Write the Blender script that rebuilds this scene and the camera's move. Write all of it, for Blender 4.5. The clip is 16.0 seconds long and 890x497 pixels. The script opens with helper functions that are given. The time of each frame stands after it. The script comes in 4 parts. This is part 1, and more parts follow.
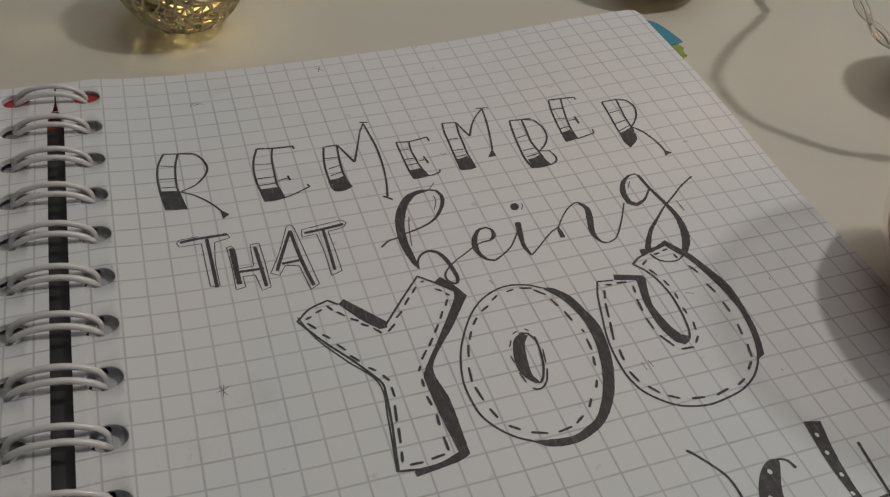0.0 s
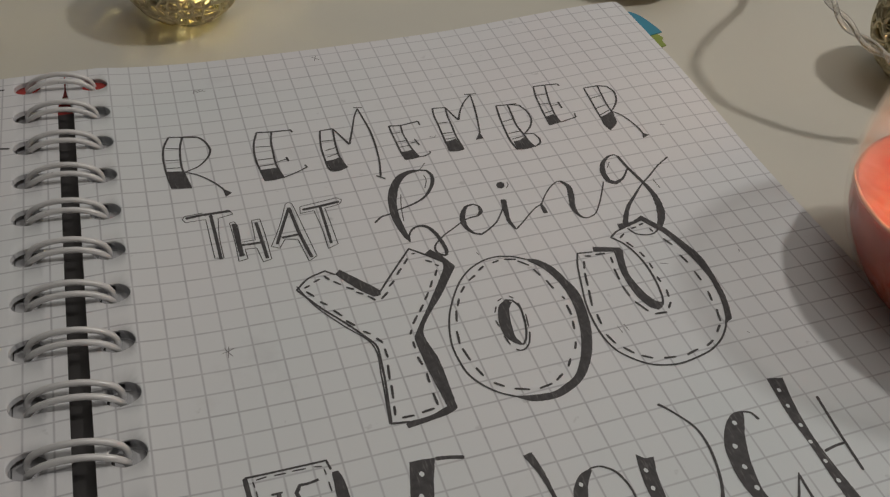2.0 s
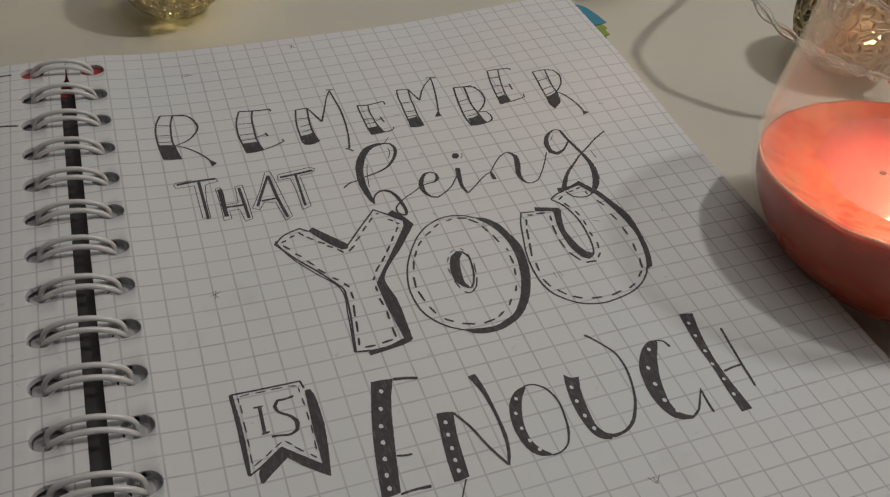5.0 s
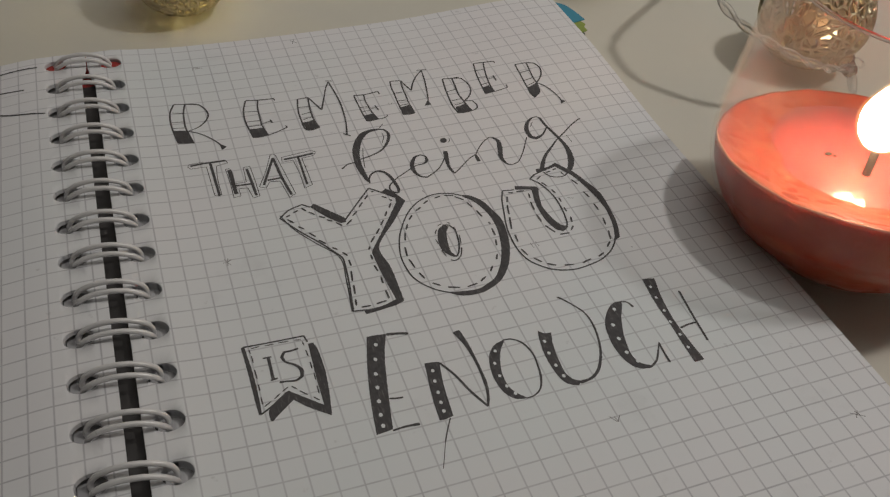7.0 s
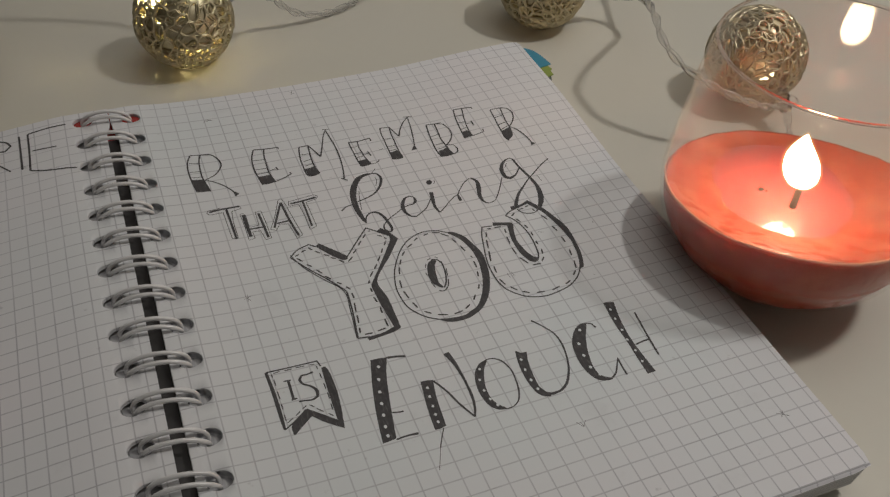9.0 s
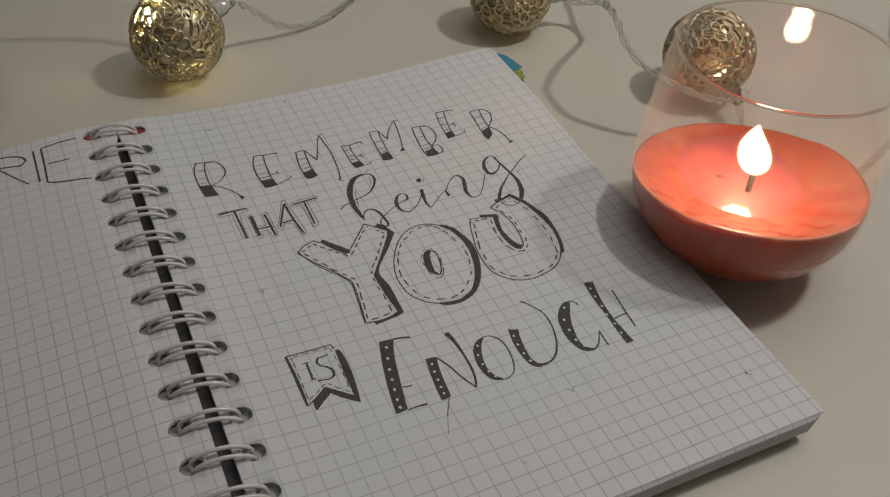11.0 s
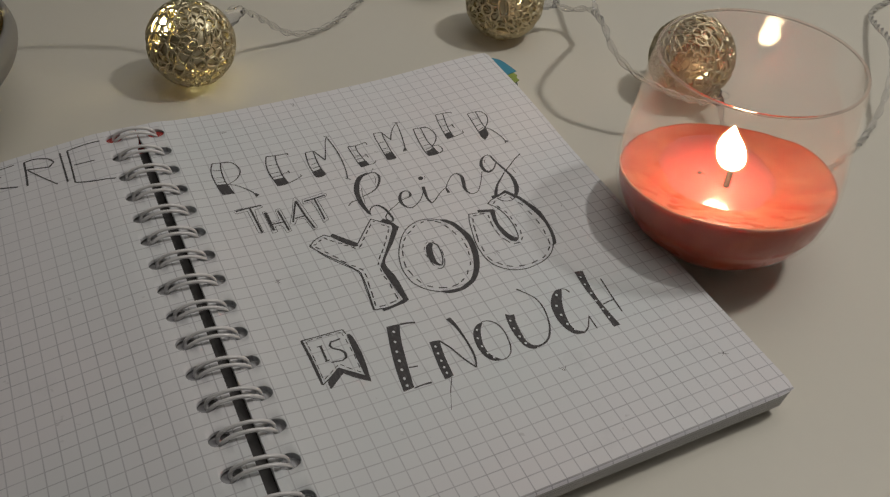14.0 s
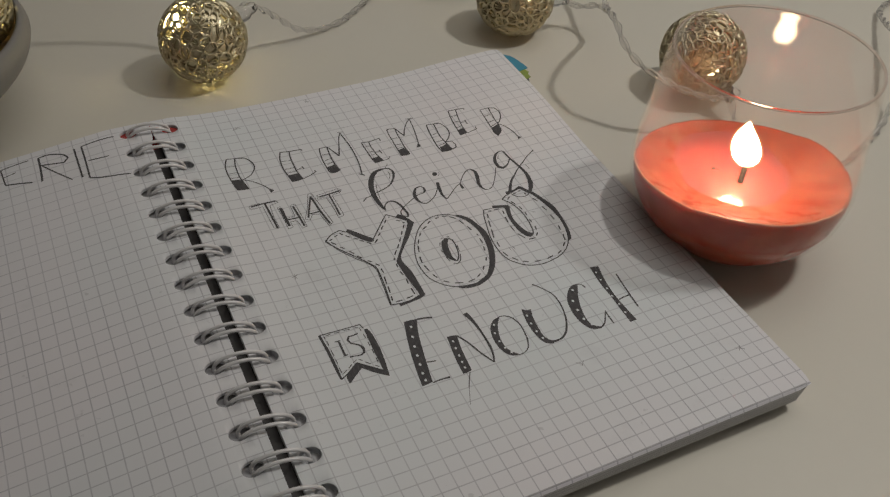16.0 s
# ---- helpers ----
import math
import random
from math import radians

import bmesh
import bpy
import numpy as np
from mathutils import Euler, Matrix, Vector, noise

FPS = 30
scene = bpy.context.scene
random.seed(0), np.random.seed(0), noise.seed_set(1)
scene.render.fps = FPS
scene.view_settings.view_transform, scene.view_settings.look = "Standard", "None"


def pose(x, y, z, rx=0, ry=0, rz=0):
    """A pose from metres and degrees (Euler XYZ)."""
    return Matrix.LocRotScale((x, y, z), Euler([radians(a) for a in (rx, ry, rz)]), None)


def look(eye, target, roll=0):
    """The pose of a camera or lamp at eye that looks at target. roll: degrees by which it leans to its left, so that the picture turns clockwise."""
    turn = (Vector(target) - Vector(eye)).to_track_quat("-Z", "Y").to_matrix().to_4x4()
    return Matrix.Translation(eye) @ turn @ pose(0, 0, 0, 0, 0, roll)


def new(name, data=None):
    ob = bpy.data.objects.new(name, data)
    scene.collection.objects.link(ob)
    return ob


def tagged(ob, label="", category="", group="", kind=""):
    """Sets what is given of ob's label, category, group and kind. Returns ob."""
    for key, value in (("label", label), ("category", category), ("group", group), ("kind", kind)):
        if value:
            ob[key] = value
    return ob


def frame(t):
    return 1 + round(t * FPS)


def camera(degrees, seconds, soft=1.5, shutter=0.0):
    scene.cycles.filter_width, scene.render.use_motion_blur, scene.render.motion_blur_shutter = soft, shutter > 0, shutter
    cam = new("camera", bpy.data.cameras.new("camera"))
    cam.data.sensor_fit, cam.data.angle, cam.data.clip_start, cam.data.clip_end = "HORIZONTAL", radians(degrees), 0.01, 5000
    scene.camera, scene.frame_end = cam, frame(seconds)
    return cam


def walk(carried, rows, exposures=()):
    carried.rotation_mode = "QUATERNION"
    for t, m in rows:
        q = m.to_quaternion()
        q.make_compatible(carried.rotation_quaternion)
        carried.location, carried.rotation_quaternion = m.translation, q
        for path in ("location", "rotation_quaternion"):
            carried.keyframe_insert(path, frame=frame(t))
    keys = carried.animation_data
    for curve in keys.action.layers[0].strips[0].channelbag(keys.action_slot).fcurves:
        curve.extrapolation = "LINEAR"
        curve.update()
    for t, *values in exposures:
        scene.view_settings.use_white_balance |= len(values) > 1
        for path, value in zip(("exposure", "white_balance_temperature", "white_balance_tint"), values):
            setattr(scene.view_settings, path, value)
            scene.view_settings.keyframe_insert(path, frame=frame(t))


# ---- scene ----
cam = camera(51.96, 16.0, soft=1.25)
PATH = [
    (0, (-0.02879, -0.03071, 0.13854), (0.04717, 0.17689, -0.06427), 3.19),
    (0.5, (-0.02898, -0.03385, 0.13932), (0.04848, 0.17336, -0.06332), 3.31),
    (1, (-0.03017, -0.03609, 0.13964), (0.04752, 0.17018, -0.06387), 3.39),
    (1.5, (-0.03193, -0.03880, 0.14103), (0.04588, 0.16792, -0.06199), 3.40),
    (2, (-0.03182, -0.04304, 0.14279), (0.04575, 0.16403, -0.05996), 3.25),
    (2.5, (-0.03209, -0.04718, 0.14404), (0.04624, 0.15971, -0.05860), 3.31),
    (3, (-0.03204, -0.05151, 0.14426), (0.04680, 0.15512, -0.05844), 3.33),
    (3.5, (-0.03375, -0.05583, 0.14718), (0.04612, 0.15050, -0.05543), 3.45),
    (4, (-0.03438, -0.06025, 0.14986), (0.04649, 0.14591, -0.05252), 3.55),
    (6.5, (-0.03867, -0.08664, 0.16212), (0.04461, 0.11873, -0.04008), 3.72),
    (7, (-0.04089, -0.09158, 0.16540), (0.04253, 0.11371, -0.03684), 3.77),
    (7.5, (-0.04389, -0.09733, 0.17094), (0.03951, 0.10797, -0.03129), 3.68),
    (8, (-0.04676, -0.10331, 0.18019), (0.03631, 0.10167, -0.02249), 3.72),
    (8.5, (-0.04850, -0.10584, 0.19050), (0.03490, 0.09874, -0.01245), 3.55),
    (9, (-0.05198, -0.11001, 0.19706), (0.03794, 0.09287, -0.00481), 3.52),
    (11.5, (-0.07477, -0.12978, 0.21578), (0.02729, 0.06765, 0.01428), 3.55),
    (12, (-0.07880, -0.13400, 0.21883), (0.02354, 0.06360, 0.01763), 3.48),
    (12.5, (-0.08399, -0.13703, 0.22194), (0.01840, 0.06008, 0.02029), 3.51),
    (13, (-0.08524, -0.13785, 0.22311), (0.01631, 0.05981, 0.02157), 3.26),
    (13.5, (-0.08340, -0.14082, 0.22744), (0.01960, 0.05639, 0.02620), 3.46),
    (14, (-0.08142, -0.14168, 0.22744), (0.02190, 0.05473, 0.02558), 3.53),
    (14.5, (-0.08209, -0.14193, 0.22774), (0.02109, 0.05474, 0.02604), 3.49),
    (15, (-0.08267, -0.14146, 0.22721), (0.02147, 0.05486, 0.02569), 3.59),
    (15.5, (-0.08469, -0.14116, 0.22677), (0.01932, 0.05518, 0.02519), 3.59),
    (16, (-0.08762, -0.14009, 0.22656), (0.01635, 0.05577, 0.02450), 3.70),
]
walk(cam, [(t, look(eye, target, roll)) for t, eye, target, roll in PATH])
LAMP_POWER, LAMP_COLOUR = 8.1, (1.0, 0.955, 0.885)
FILL_POWER = 4.7
FLAME_GLOW, LED_GLOW = 60.0, 62.0

MM = 0.001

# ---- light ----
world = bpy.data.worlds.new("room_air")
scene.world = world
world.use_nodes = True
world.node_tree.nodes["Background"].inputs[0].default_value = (1.0, 0.93, 0.85, 1)
world.node_tree.nodes["Background"].inputs[1].default_value = 0.02
# Unseen lamp placed from the shadows; its cone edge is set to dim the left.
lamp_data = bpy.data.lights.new("side_lamp_light", "SPOT")
lamp_data.spot_size, lamp_data.spot_blend = math.radians(94.5), 0.64
lamp_data.energy, lamp_data.color, lamp_data.shadow_soft_size = LAMP_POWER, LAMP_COLOUR, 0.032
lamp_light = new("side_lamp_light", lamp_data)
lamp_light.location, lamp_light.rotation_euler = (0.49, -0.022, 0.79), (math.radians(9.0), 0, 0)
# Added fill: a wide unseen area light overhead that lifts the shadows.
fill_data = bpy.data.lights.new("fill_light", "AREA")
fill_data.shape, fill_data.size = "DISK", 1.4
fill_data.energy, fill_data.color = FILL_POWER, LAMP_COLOUR
fill_light = new("fill_light", fill_data)
fill_light.location = (0.45, 0.25, 1.72)

# ---- materials ----
class Nodes:
    """A node material: its tree, its shader and a few shortcuts."""

    def __init__(self, name, colour=(0.5, 0.5, 0.5), rough=0.5, metal=0.0):
        self.mat = bpy.data.materials.new(name)
        self.mat.use_nodes = True
        self.tree = self.mat.node_tree
        self.bsdf = self.tree.nodes["Principled BSDF"]
        self.set("Base Color", (*colour, 1)), self.set("Roughness", rough), self.set("Metallic", metal)

    def set(self, key, value):
        self.bsdf.inputs[key].default_value = value

    def node(self, kind, **values):
        n = self.tree.nodes.new(kind)
        for key, value in values.items():
            n.inputs[key.replace("_", " ")].default_value = value
        return n

    def link(self, a, b):
        self.tree.links.new(a, b)

    def coords(self):
        return self.tree.nodes.new("ShaderNodeTexCoord").outputs["Object"]

    def noise(self, scale, detail=4.0, rough=0.55, vec=None):
        n = self.node("ShaderNodeTexNoise", Scale=scale, Detail=detail, Roughness=rough)
        self.link(vec or self.coords(), n.inputs["Vector"])
        return n.outputs["Fac"]

    def math(self, op, a, b=None):
        n = self.tree.nodes.new("ShaderNodeMath")
        n.operation = op
        for i, v in enumerate((a, b)):
            if v is None:
                continue
            if isinstance(v, (int, float)):
                n.inputs[i].default_value = v
            else:
                self.link(v, n.inputs[i])
        return n.outputs[0]

    def ramp(self, fac, stops):
        n = self.tree.nodes.new("ShaderNodeValToRGB")
        while len(n.color_ramp.elements) < len(stops):
            n.color_ramp.elements.new(0.5)
        for e, (at, c) in zip(n.color_ramp.elements, stops):
            e.position, e.color = at, (*c, 1) if len(c) == 3 else c
        self.link(fac, n.inputs[0])
        return n.outputs[0]

    def mix(self, fac, a, b, mode="MIX"):
        n = self.tree.nodes.new("ShaderNodeMix")
        n.data_type, n.blend_type = "RGBA", mode
        for i, v in ((0, fac), (6, a), (7, b)):
            if isinstance(v, (int, float)):
                n.inputs[i].default_value = v
            elif isinstance(v, tuple):
                n.inputs[i].default_value = (*v, 1)
            else:
                self.link(v, n.inputs[i])
        return n.outputs[2]

    def colour(self, out):
        self.link(out, self.bsdf.inputs["Base Color"])

    def bump(self, height, strength, distance):
        n = self.node("ShaderNodeBump", Strength=strength, Distance=distance)
        self.link(height, n.inputs["Height"])
        self.link(n.outputs[0], self.bsdf.inputs["Normal"])


def table_material():
    m = Nodes("white_laminate", rough=0.38)
    broad, fine = m.noise(5.0, 5.0), m.noise(220.0, 3.0)
    base = m.mix(broad, (0.645, 0.618, 0.548), (0.695, 0.667, 0.592))
    m.colour(m.mix(m.math("MULTIPLY", fine, 0.12), base, (0.56, 0.52, 0.46)))
    m.link(m.math("ADD", m.math("MULTIPLY", broad, 0.2), 0.32), m.bsdf.inputs["Roughness"])
    m.bump(m.noise(900.0, 2.0), 0.06, 0.0002)
    return m.mat


def paper_material(name, squared):
    m = Nodes(name, rough=0.85)
    m.set("Specular IOR Level", 0.25)
    vec = m.coords()
    broad, grain = m.noise(14.0, 4.0, vec=vec), m.noise(1600.0, 3.0, vec=vec)
    tint = m.ramp(m.noise(7.0, 3.0, vec=vec), [(0.38, (0.715, 0.762, 0.785)), (0.62, (0.785, 0.755, 0.785))])
    base = m.mix(m.math("MULTIPLY", broad, 0.5), tint, (0.78, 0.79, 0.825))
    base = m.mix(m.math("MULTIPLY", grain, 0.10), base, (0.62, 0.62, 0.64))
    smear_haze = m.ramp(m.noise(38.0, 6.0, 0.7, vec=vec), [(0.62, (0, 0, 0)), (0.80, (1, 1, 1))])
    base = m.mix(m.math("MULTIPLY", smear_haze, 0.28), base, (0.50, 0.50, 0.52))
    specks = m.ramp(m.noise(230.0, 3.0, vec=vec), [(0.70, (0, 0, 0)), (0.76, (1, 1, 1))])
    base = m.mix(m.math("MULTIPLY", specks, 0.3), base, (0.30, 0.29, 0.31))
    if squared:
        split = m.tree.nodes.new("ShaderNodeSeparateXYZ")
        m.link(vec, split.inputs[0])
        wobble = m.math("MULTIPLY", m.math("SUBTRACT", m.noise(25.0, 2.0, vec=vec), 0.5), 0.00018)
        near = []
        for axis in (0, 1):
            shifted = m.math("ADD", split.outputs[axis], wobble)
            cell = m.math("PINGPONG", shifted, 0.0025)
            near.append(cell)
        ink = m.math("SUBTRACT", 1.0, m.math("MULTIPLY", m.math("MINIMUM", near[0], near[1]), 1 / 0.00025))
        ink = m.math("MAXIMUM", ink, 0.0)
        ink = m.math("POWER", ink, 0.7)
        patchy = m.ramp(m.noise(160.0, 3.0, vec=vec), [(0.25, (0.55, 0.55, 0.55)), (0.7, (1, 1, 1))])
        soft = m.ramp(m.noise(11.0, 2.0, vec=vec), [(0.3, (0.6, 0.6, 0.6)), (0.7, (1, 1, 1))])
        strength = m.math("MULTIPLY", m.math("MULTIPLY", ink, patchy), m.math("MULTIPLY", soft, 0.74))
        base = m.mix(strength, base, (0.235, 0.225, 0.27))
    m.colour(base)
    m.bump(m.noise(420.0, 4.0, vec=vec), 0.12, 0.00012)
    return m.mat


def edge_material():
    m = Nodes("page_edges", rough=0.9)
    wave = m.tree.nodes.new("ShaderNodeTexNoise")
    mapping = m.tree.nodes.new("ShaderNodeMapping")
    mapping.inputs["Scale"].default_value = (8, 8, 6000)
    m.link(m.coords(), mapping.inputs[0]), m.link(mapping.outputs[0], wave.inputs[0])
    wave.inputs["Scale"].default_value = 1.0
    m.colour(m.ramp(wave.outputs["Fac"], [(0.3, (0.36, 0.36, 0.38)), (0.7, (0.68, 0.68, 0.70))]))
    m.bump(wave.outputs["Fac"], 0.5, 0.0003)
    return m.mat


def ink_material():
    m = Nodes("fineliner_ink", rough=0.55)
    m.set("Specular IOR Level", 0.3)
    vec = m.coords()
    worn = m.ramp(m.noise(900.0, 4.0, vec=vec), [(0.35, (0.050, 0.048, 0.052)), (0.8, (0.125, 0.121, 0.127))])
    base = m.mix(m.noise(90.0, 3.0, vec=vec), worn, (0.066, 0.063, 0.068))
    mapping = m.tree.nodes.new("ShaderNodeMapping")
    mapping.inputs["Scale"].default_value, mapping.inputs["Rotation"].default_value = (2300, 330, 1), (0, 0, 0.15)
    m.link(vec, mapping.inputs[0])
    streak = m.ramp(m.noise(1.0, 2.0, vec=mapping.outputs[0]), [(0.56, (0, 0, 0)), (0.70, (0.55, 0.55, 0.55))])
    m.colour(m.mix(streak, base, (0.20, 0.19, 0.195)))
    return m.mat


def pencil_material():
    m = Nodes("pencil_grey", rough=0.7)
    m.colour(m.ramp(m.noise(1200.0, 3.0), [(0.35, (0.11, 0.11, 0.12)), (0.7, (0.30, 0.30, 0.32))]))
    return m.mat


def wire_material():
    m = Nodes("coated_wire", (0.55, 0.545, 0.56), 0.33)
    m.set("Metallic", 0.12)
    m.link(m.math("ADD", m.math("MULTIPLY", m.noise(700.0, 3.0), 0.25), 0.2), m.bsdf.inputs["Roughness"])
    m.colour(m.mix(m.noise(300.0, 3.0), (0.68, 0.675, 0.69), (0.79, 0.785, 0.80)))
    return m.mat


def cover_material():
    m = Nodes("printed_cover", rough=0.45)
    split = m.tree.nodes.new("ShaderNodeSeparateXYZ")
    m.link(m.coords(), split.inputs[0])
    edge = m.math("ADD", split.outputs[1], m.math("MULTIPLY", m.noise(120.0), 0.004))
    red = m.math("GREATER_THAN", edge, 0.1665)
    dark = m.mix(m.noise(60.0), (0.048, 0.045, 0.046), (0.070, 0.066, 0.068))
    m.colour(m.mix(red, dark, (0.38, 0.045, 0.04)))
    return m.mat


def brass_material():
    m = Nodes("gold_metal", (0.4, 0.32, 0.16), 0.34, 1.0)
    worn = m.noise(350.0, 4.0)
    m.colour(m.mix(worn, (0.47, 0.415, 0.275), (0.72, 0.65, 0.47)))
    m.link(m.math("ADD", m.math("MULTIPLY", worn, 0.3), 0.27), m.bsdf.inputs["Roughness"])
    m.bump(m.noise(900.0, 2.0), 0.25, 0.0003)
    return m.mat


def clear_material(name, colour=(1, 1, 1), rough=0.03, ior=1.45):
    m = Nodes(name, colour, rough)
    m.set("Transmission Weight", 1.0), m.set("IOR", ior)
    return m.mat


def tumbler_material():
    """Thin clear glass: what is behind shows through, and it mirrors more at a flat angle."""
    m = Nodes("tumbler_glass")
    facing = m.node("ShaderNodeLayerWeight", Blend=0.5).outputs["Facing"]
    fresnel = m.math("ADD", m.math("MULTIPLY", m.math("POWER", facing, 3.2), 0.36), 0.022)
    clear = m.node("ShaderNodeBsdfTransparent", Color=(0.992, 0.982, 0.976, 1))
    gloss = m.node("ShaderNodeBsdfGlossy", Color=(1, 1, 1, 1), Roughness=0.015)
    # Thin dust film, with pink haze mixed in to imitate the flame's glare.
    haze_film = m.node("ShaderNodeBsdfTranslucent", Color=(0.90, 0.79, 0.74, 1))
    dust_haze = m.node("ShaderNodeMixShader")
    smear_haze = m.ramp(m.noise(70.0, 5.0), [(0.3, (0.015, 0.015, 0.015)), (0.75, (0.06, 0.06, 0.06))])
    for a, b in ((smear_haze, 0), (clear.outputs[0], 1), (haze_film.outputs[0], 2)):
        m.link(a, dust_haze.inputs[b])
    both = m.tree.nodes.new("ShaderNodeMixShader")
    for a, b in ((fresnel, 0), (dust_haze.outputs[0], 1), (gloss.outputs[0], 2)):
        m.link(a, both.inputs[b])
    m.link(both.outputs[0], m.tree.nodes["Material Output"].inputs["Surface"])
    return m.mat


def cable_material():
    m = Nodes("clear_cable", (0.80, 0.78, 0.74), 0.11)
    m.set("Transmission Weight", 0.93), m.set("IOR", 1.5)
    m.colour(m.mix(m.noise(500.0, 3.0), (0.82, 0.815, 0.81), (0.97, 0.965, 0.96)))
    return m.mat


def wax_material():
    """Coral wax: light sinks in and some of it comes out at the other side."""
    m = Nodes("coral_wax", (0.60, 0.11, 0.055), 0.4)
    m.set("Specular IOR Level", 0.12)
    m.set("Subsurface Weight", 0.75)
    m.bsdf.inputs["Subsurface Radius"].default_value = (1.0, 0.30, 0.15)
    m.set("Subsurface Scale", 0.008)
    base = m.mix(m.noise(60.0, 4.0), (0.39, 0.048, 0.022), (0.49, 0.085, 0.040))
    m.colour(m.mix(m.ramp(m.noise(140.0, 5.0), [(0.45, (0, 0, 0)), (0.75, (0.5, 0.5, 0.5))]), base, (0.66, 0.20, 0.12)))
    m.link(m.ramp(m.noise(120.0, 4.0), [(0.35, (0.20, 0.20, 0.20)), (0.7, (0.46, 0.46, 0.46))]), m.bsdf.inputs["Roughness"])
    m.bump(m.noise(240.0, 5.0, 0.6), 0.4, 0.0012)
    through_wax = m.node("ShaderNodeBsdfTranslucent", Color=(0.85, 0.29, 0.15, 1))
    both = m.node("ShaderNodeMixShader", Fac=0.07)
    m.link(m.bsdf.outputs[0], both.inputs[1]), m.link(through_wax.outputs[0], both.inputs[2])
    m.link(both.outputs[0], m.tree.nodes["Material Output"].inputs["Surface"])
    return m.mat


def melt_material():
    m = Nodes("molten_wax", (0.60, 0.13, 0.08), 0.3)
    m.set("Subsurface Weight", 0.7)
    m.bsdf.inputs["Subsurface Radius"].default_value = (1.0, 0.28, 0.14)
    m.set("Subsurface Scale", 0.005), m.set("Coat Weight", 1.0), m.set("Coat Roughness", 0.07)
    skin = m.noise(70.0, 5.0, 0.65)
    m.colour(m.mix(skin, (0.45, 0.048, 0.046), (0.56, 0.100, 0.088)))
    m.link(m.math("ADD", m.math("MULTIPLY", skin, 0.4), 0.2), m.bsdf.inputs["Roughness"])
    m.bump(m.noise(95.0, 4.0, 0.55), 0.35, 0.0012)
    return m.mat


def glow_material(name, colour, strength):
    m = Nodes(name, colour, 0.4)
    m.set("Emission Color", (*colour, 1)), m.set("Emission Strength", strength)
    return m.mat


def halo_material():
    """Added glare shell round the flame: faint orange light, clear to what is behind."""
    m = Nodes("flame_halo")
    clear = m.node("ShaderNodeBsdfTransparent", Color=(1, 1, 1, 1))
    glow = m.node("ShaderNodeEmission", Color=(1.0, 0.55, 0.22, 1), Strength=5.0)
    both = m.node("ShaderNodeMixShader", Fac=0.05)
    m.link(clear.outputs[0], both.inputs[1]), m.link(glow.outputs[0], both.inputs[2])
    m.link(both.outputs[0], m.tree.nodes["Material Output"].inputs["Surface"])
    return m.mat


def plain_material(name, a, b, rough, scale=40.0, metal=0.0):
    m = Nodes(name, a, rough, metal)
    m.colour(m.mix(m.noise(scale, 4.0), a, b))
    return m.mat


# Darker wall colour for the unseen west wall, to cut bounce onto the left.
DARK_WALL = plain_material("low_bounce_paint", (0.13, 0.127, 0.122), (0.17, 0.165, 0.16), 0.8, 6.0)
TABLE, WALL = table_material(), plain_material("wall_paint", (0.70, 0.69, 0.675), (0.76, 0.75, 0.735), 0.8, 6.0)
SQUARED, EDGES = paper_material("squared_paper", True), edge_material()
INK, PENCIL, BLANK = ink_material(), pencil_material(), paper_material("bare_paper", False)
WIRE, COVER, BRASS = wire_material(), cover_material(), brass_material()
GLASS, CABLE = tumbler_material(), cable_material()
CLEAR = clear_material("clear_plastic", (0.88, 0.89, 0.92), 0.03)
WAX, MELT = wax_material(), melt_material()
PALE_WAX = plain_material("pale_wax", (0.66, 0.26, 0.16), (0.74, 0.38, 0.26), 0.35, 200.0)
RIM = clear_material("rim_glass", (1.0, 0.90, 0.87), 0.02)
FLAME = glow_material("flame", (1.0, 0.70, 0.42), FLAME_GLOW)
LED, DIM_LED = glow_material("lit_led", (1.0, 0.86, 0.46), LED_GLOW), glow_material("faint_led", (1.0, 0.80, 0.45), LED_GLOW * 0.05)
HALO = halo_material()
SOOT = plain_material("charred_wick", (0.010, 0.008, 0.007), (0.05, 0.035, 0.025), 0.9, 800.0)
PORCELAIN = plain_material("grey_ceramic", (0.20, 0.195, 0.19), (0.26, 0.25, 0.245), 0.5, 20.0)
BRONZE = plain_material("bronze_glaze", (0.10, 0.065, 0.028), (0.19, 0.125, 0.05), 0.4, 60.0)
BLUE = plain_material("blue_card", (0.045, 0.235, 0.36), (0.06, 0.29, 0.42), 0.6, 90.0)
GREEN = plain_material("yellow_green_card", (0.38, 0.42, 0.08), (0.16, 0.26, 0.07), 0.6, 300.0)
SLATE = plain_material("dark_green_card", (0.05, 0.08, 0.07), (0.11, 0.13, 0.12), 0.6, 200.0)


# ---- mesh helpers ----
def mesh_of(name, bm, material, smooth=False):
    me = bpy.data.meshes.new(name)
    bm.to_mesh(me)
    bm.free()
    me.materials.append(material)
    if smooth:
        me.shade_smooth()
    return me


def part(name, bm, material, parent, label="", smooth=False):
    ob = new(name, mesh_of(name, bm, material, smooth))
    ob.parent = parent
    return tagged(ob, label)


def thing(name, label, category, at=(0, 0, 0), group="", kind=""):
    ob = new(name)
    ob.location, ob.empty_display_size = at, 0.01
    return tagged(ob, label, category, group, kind)


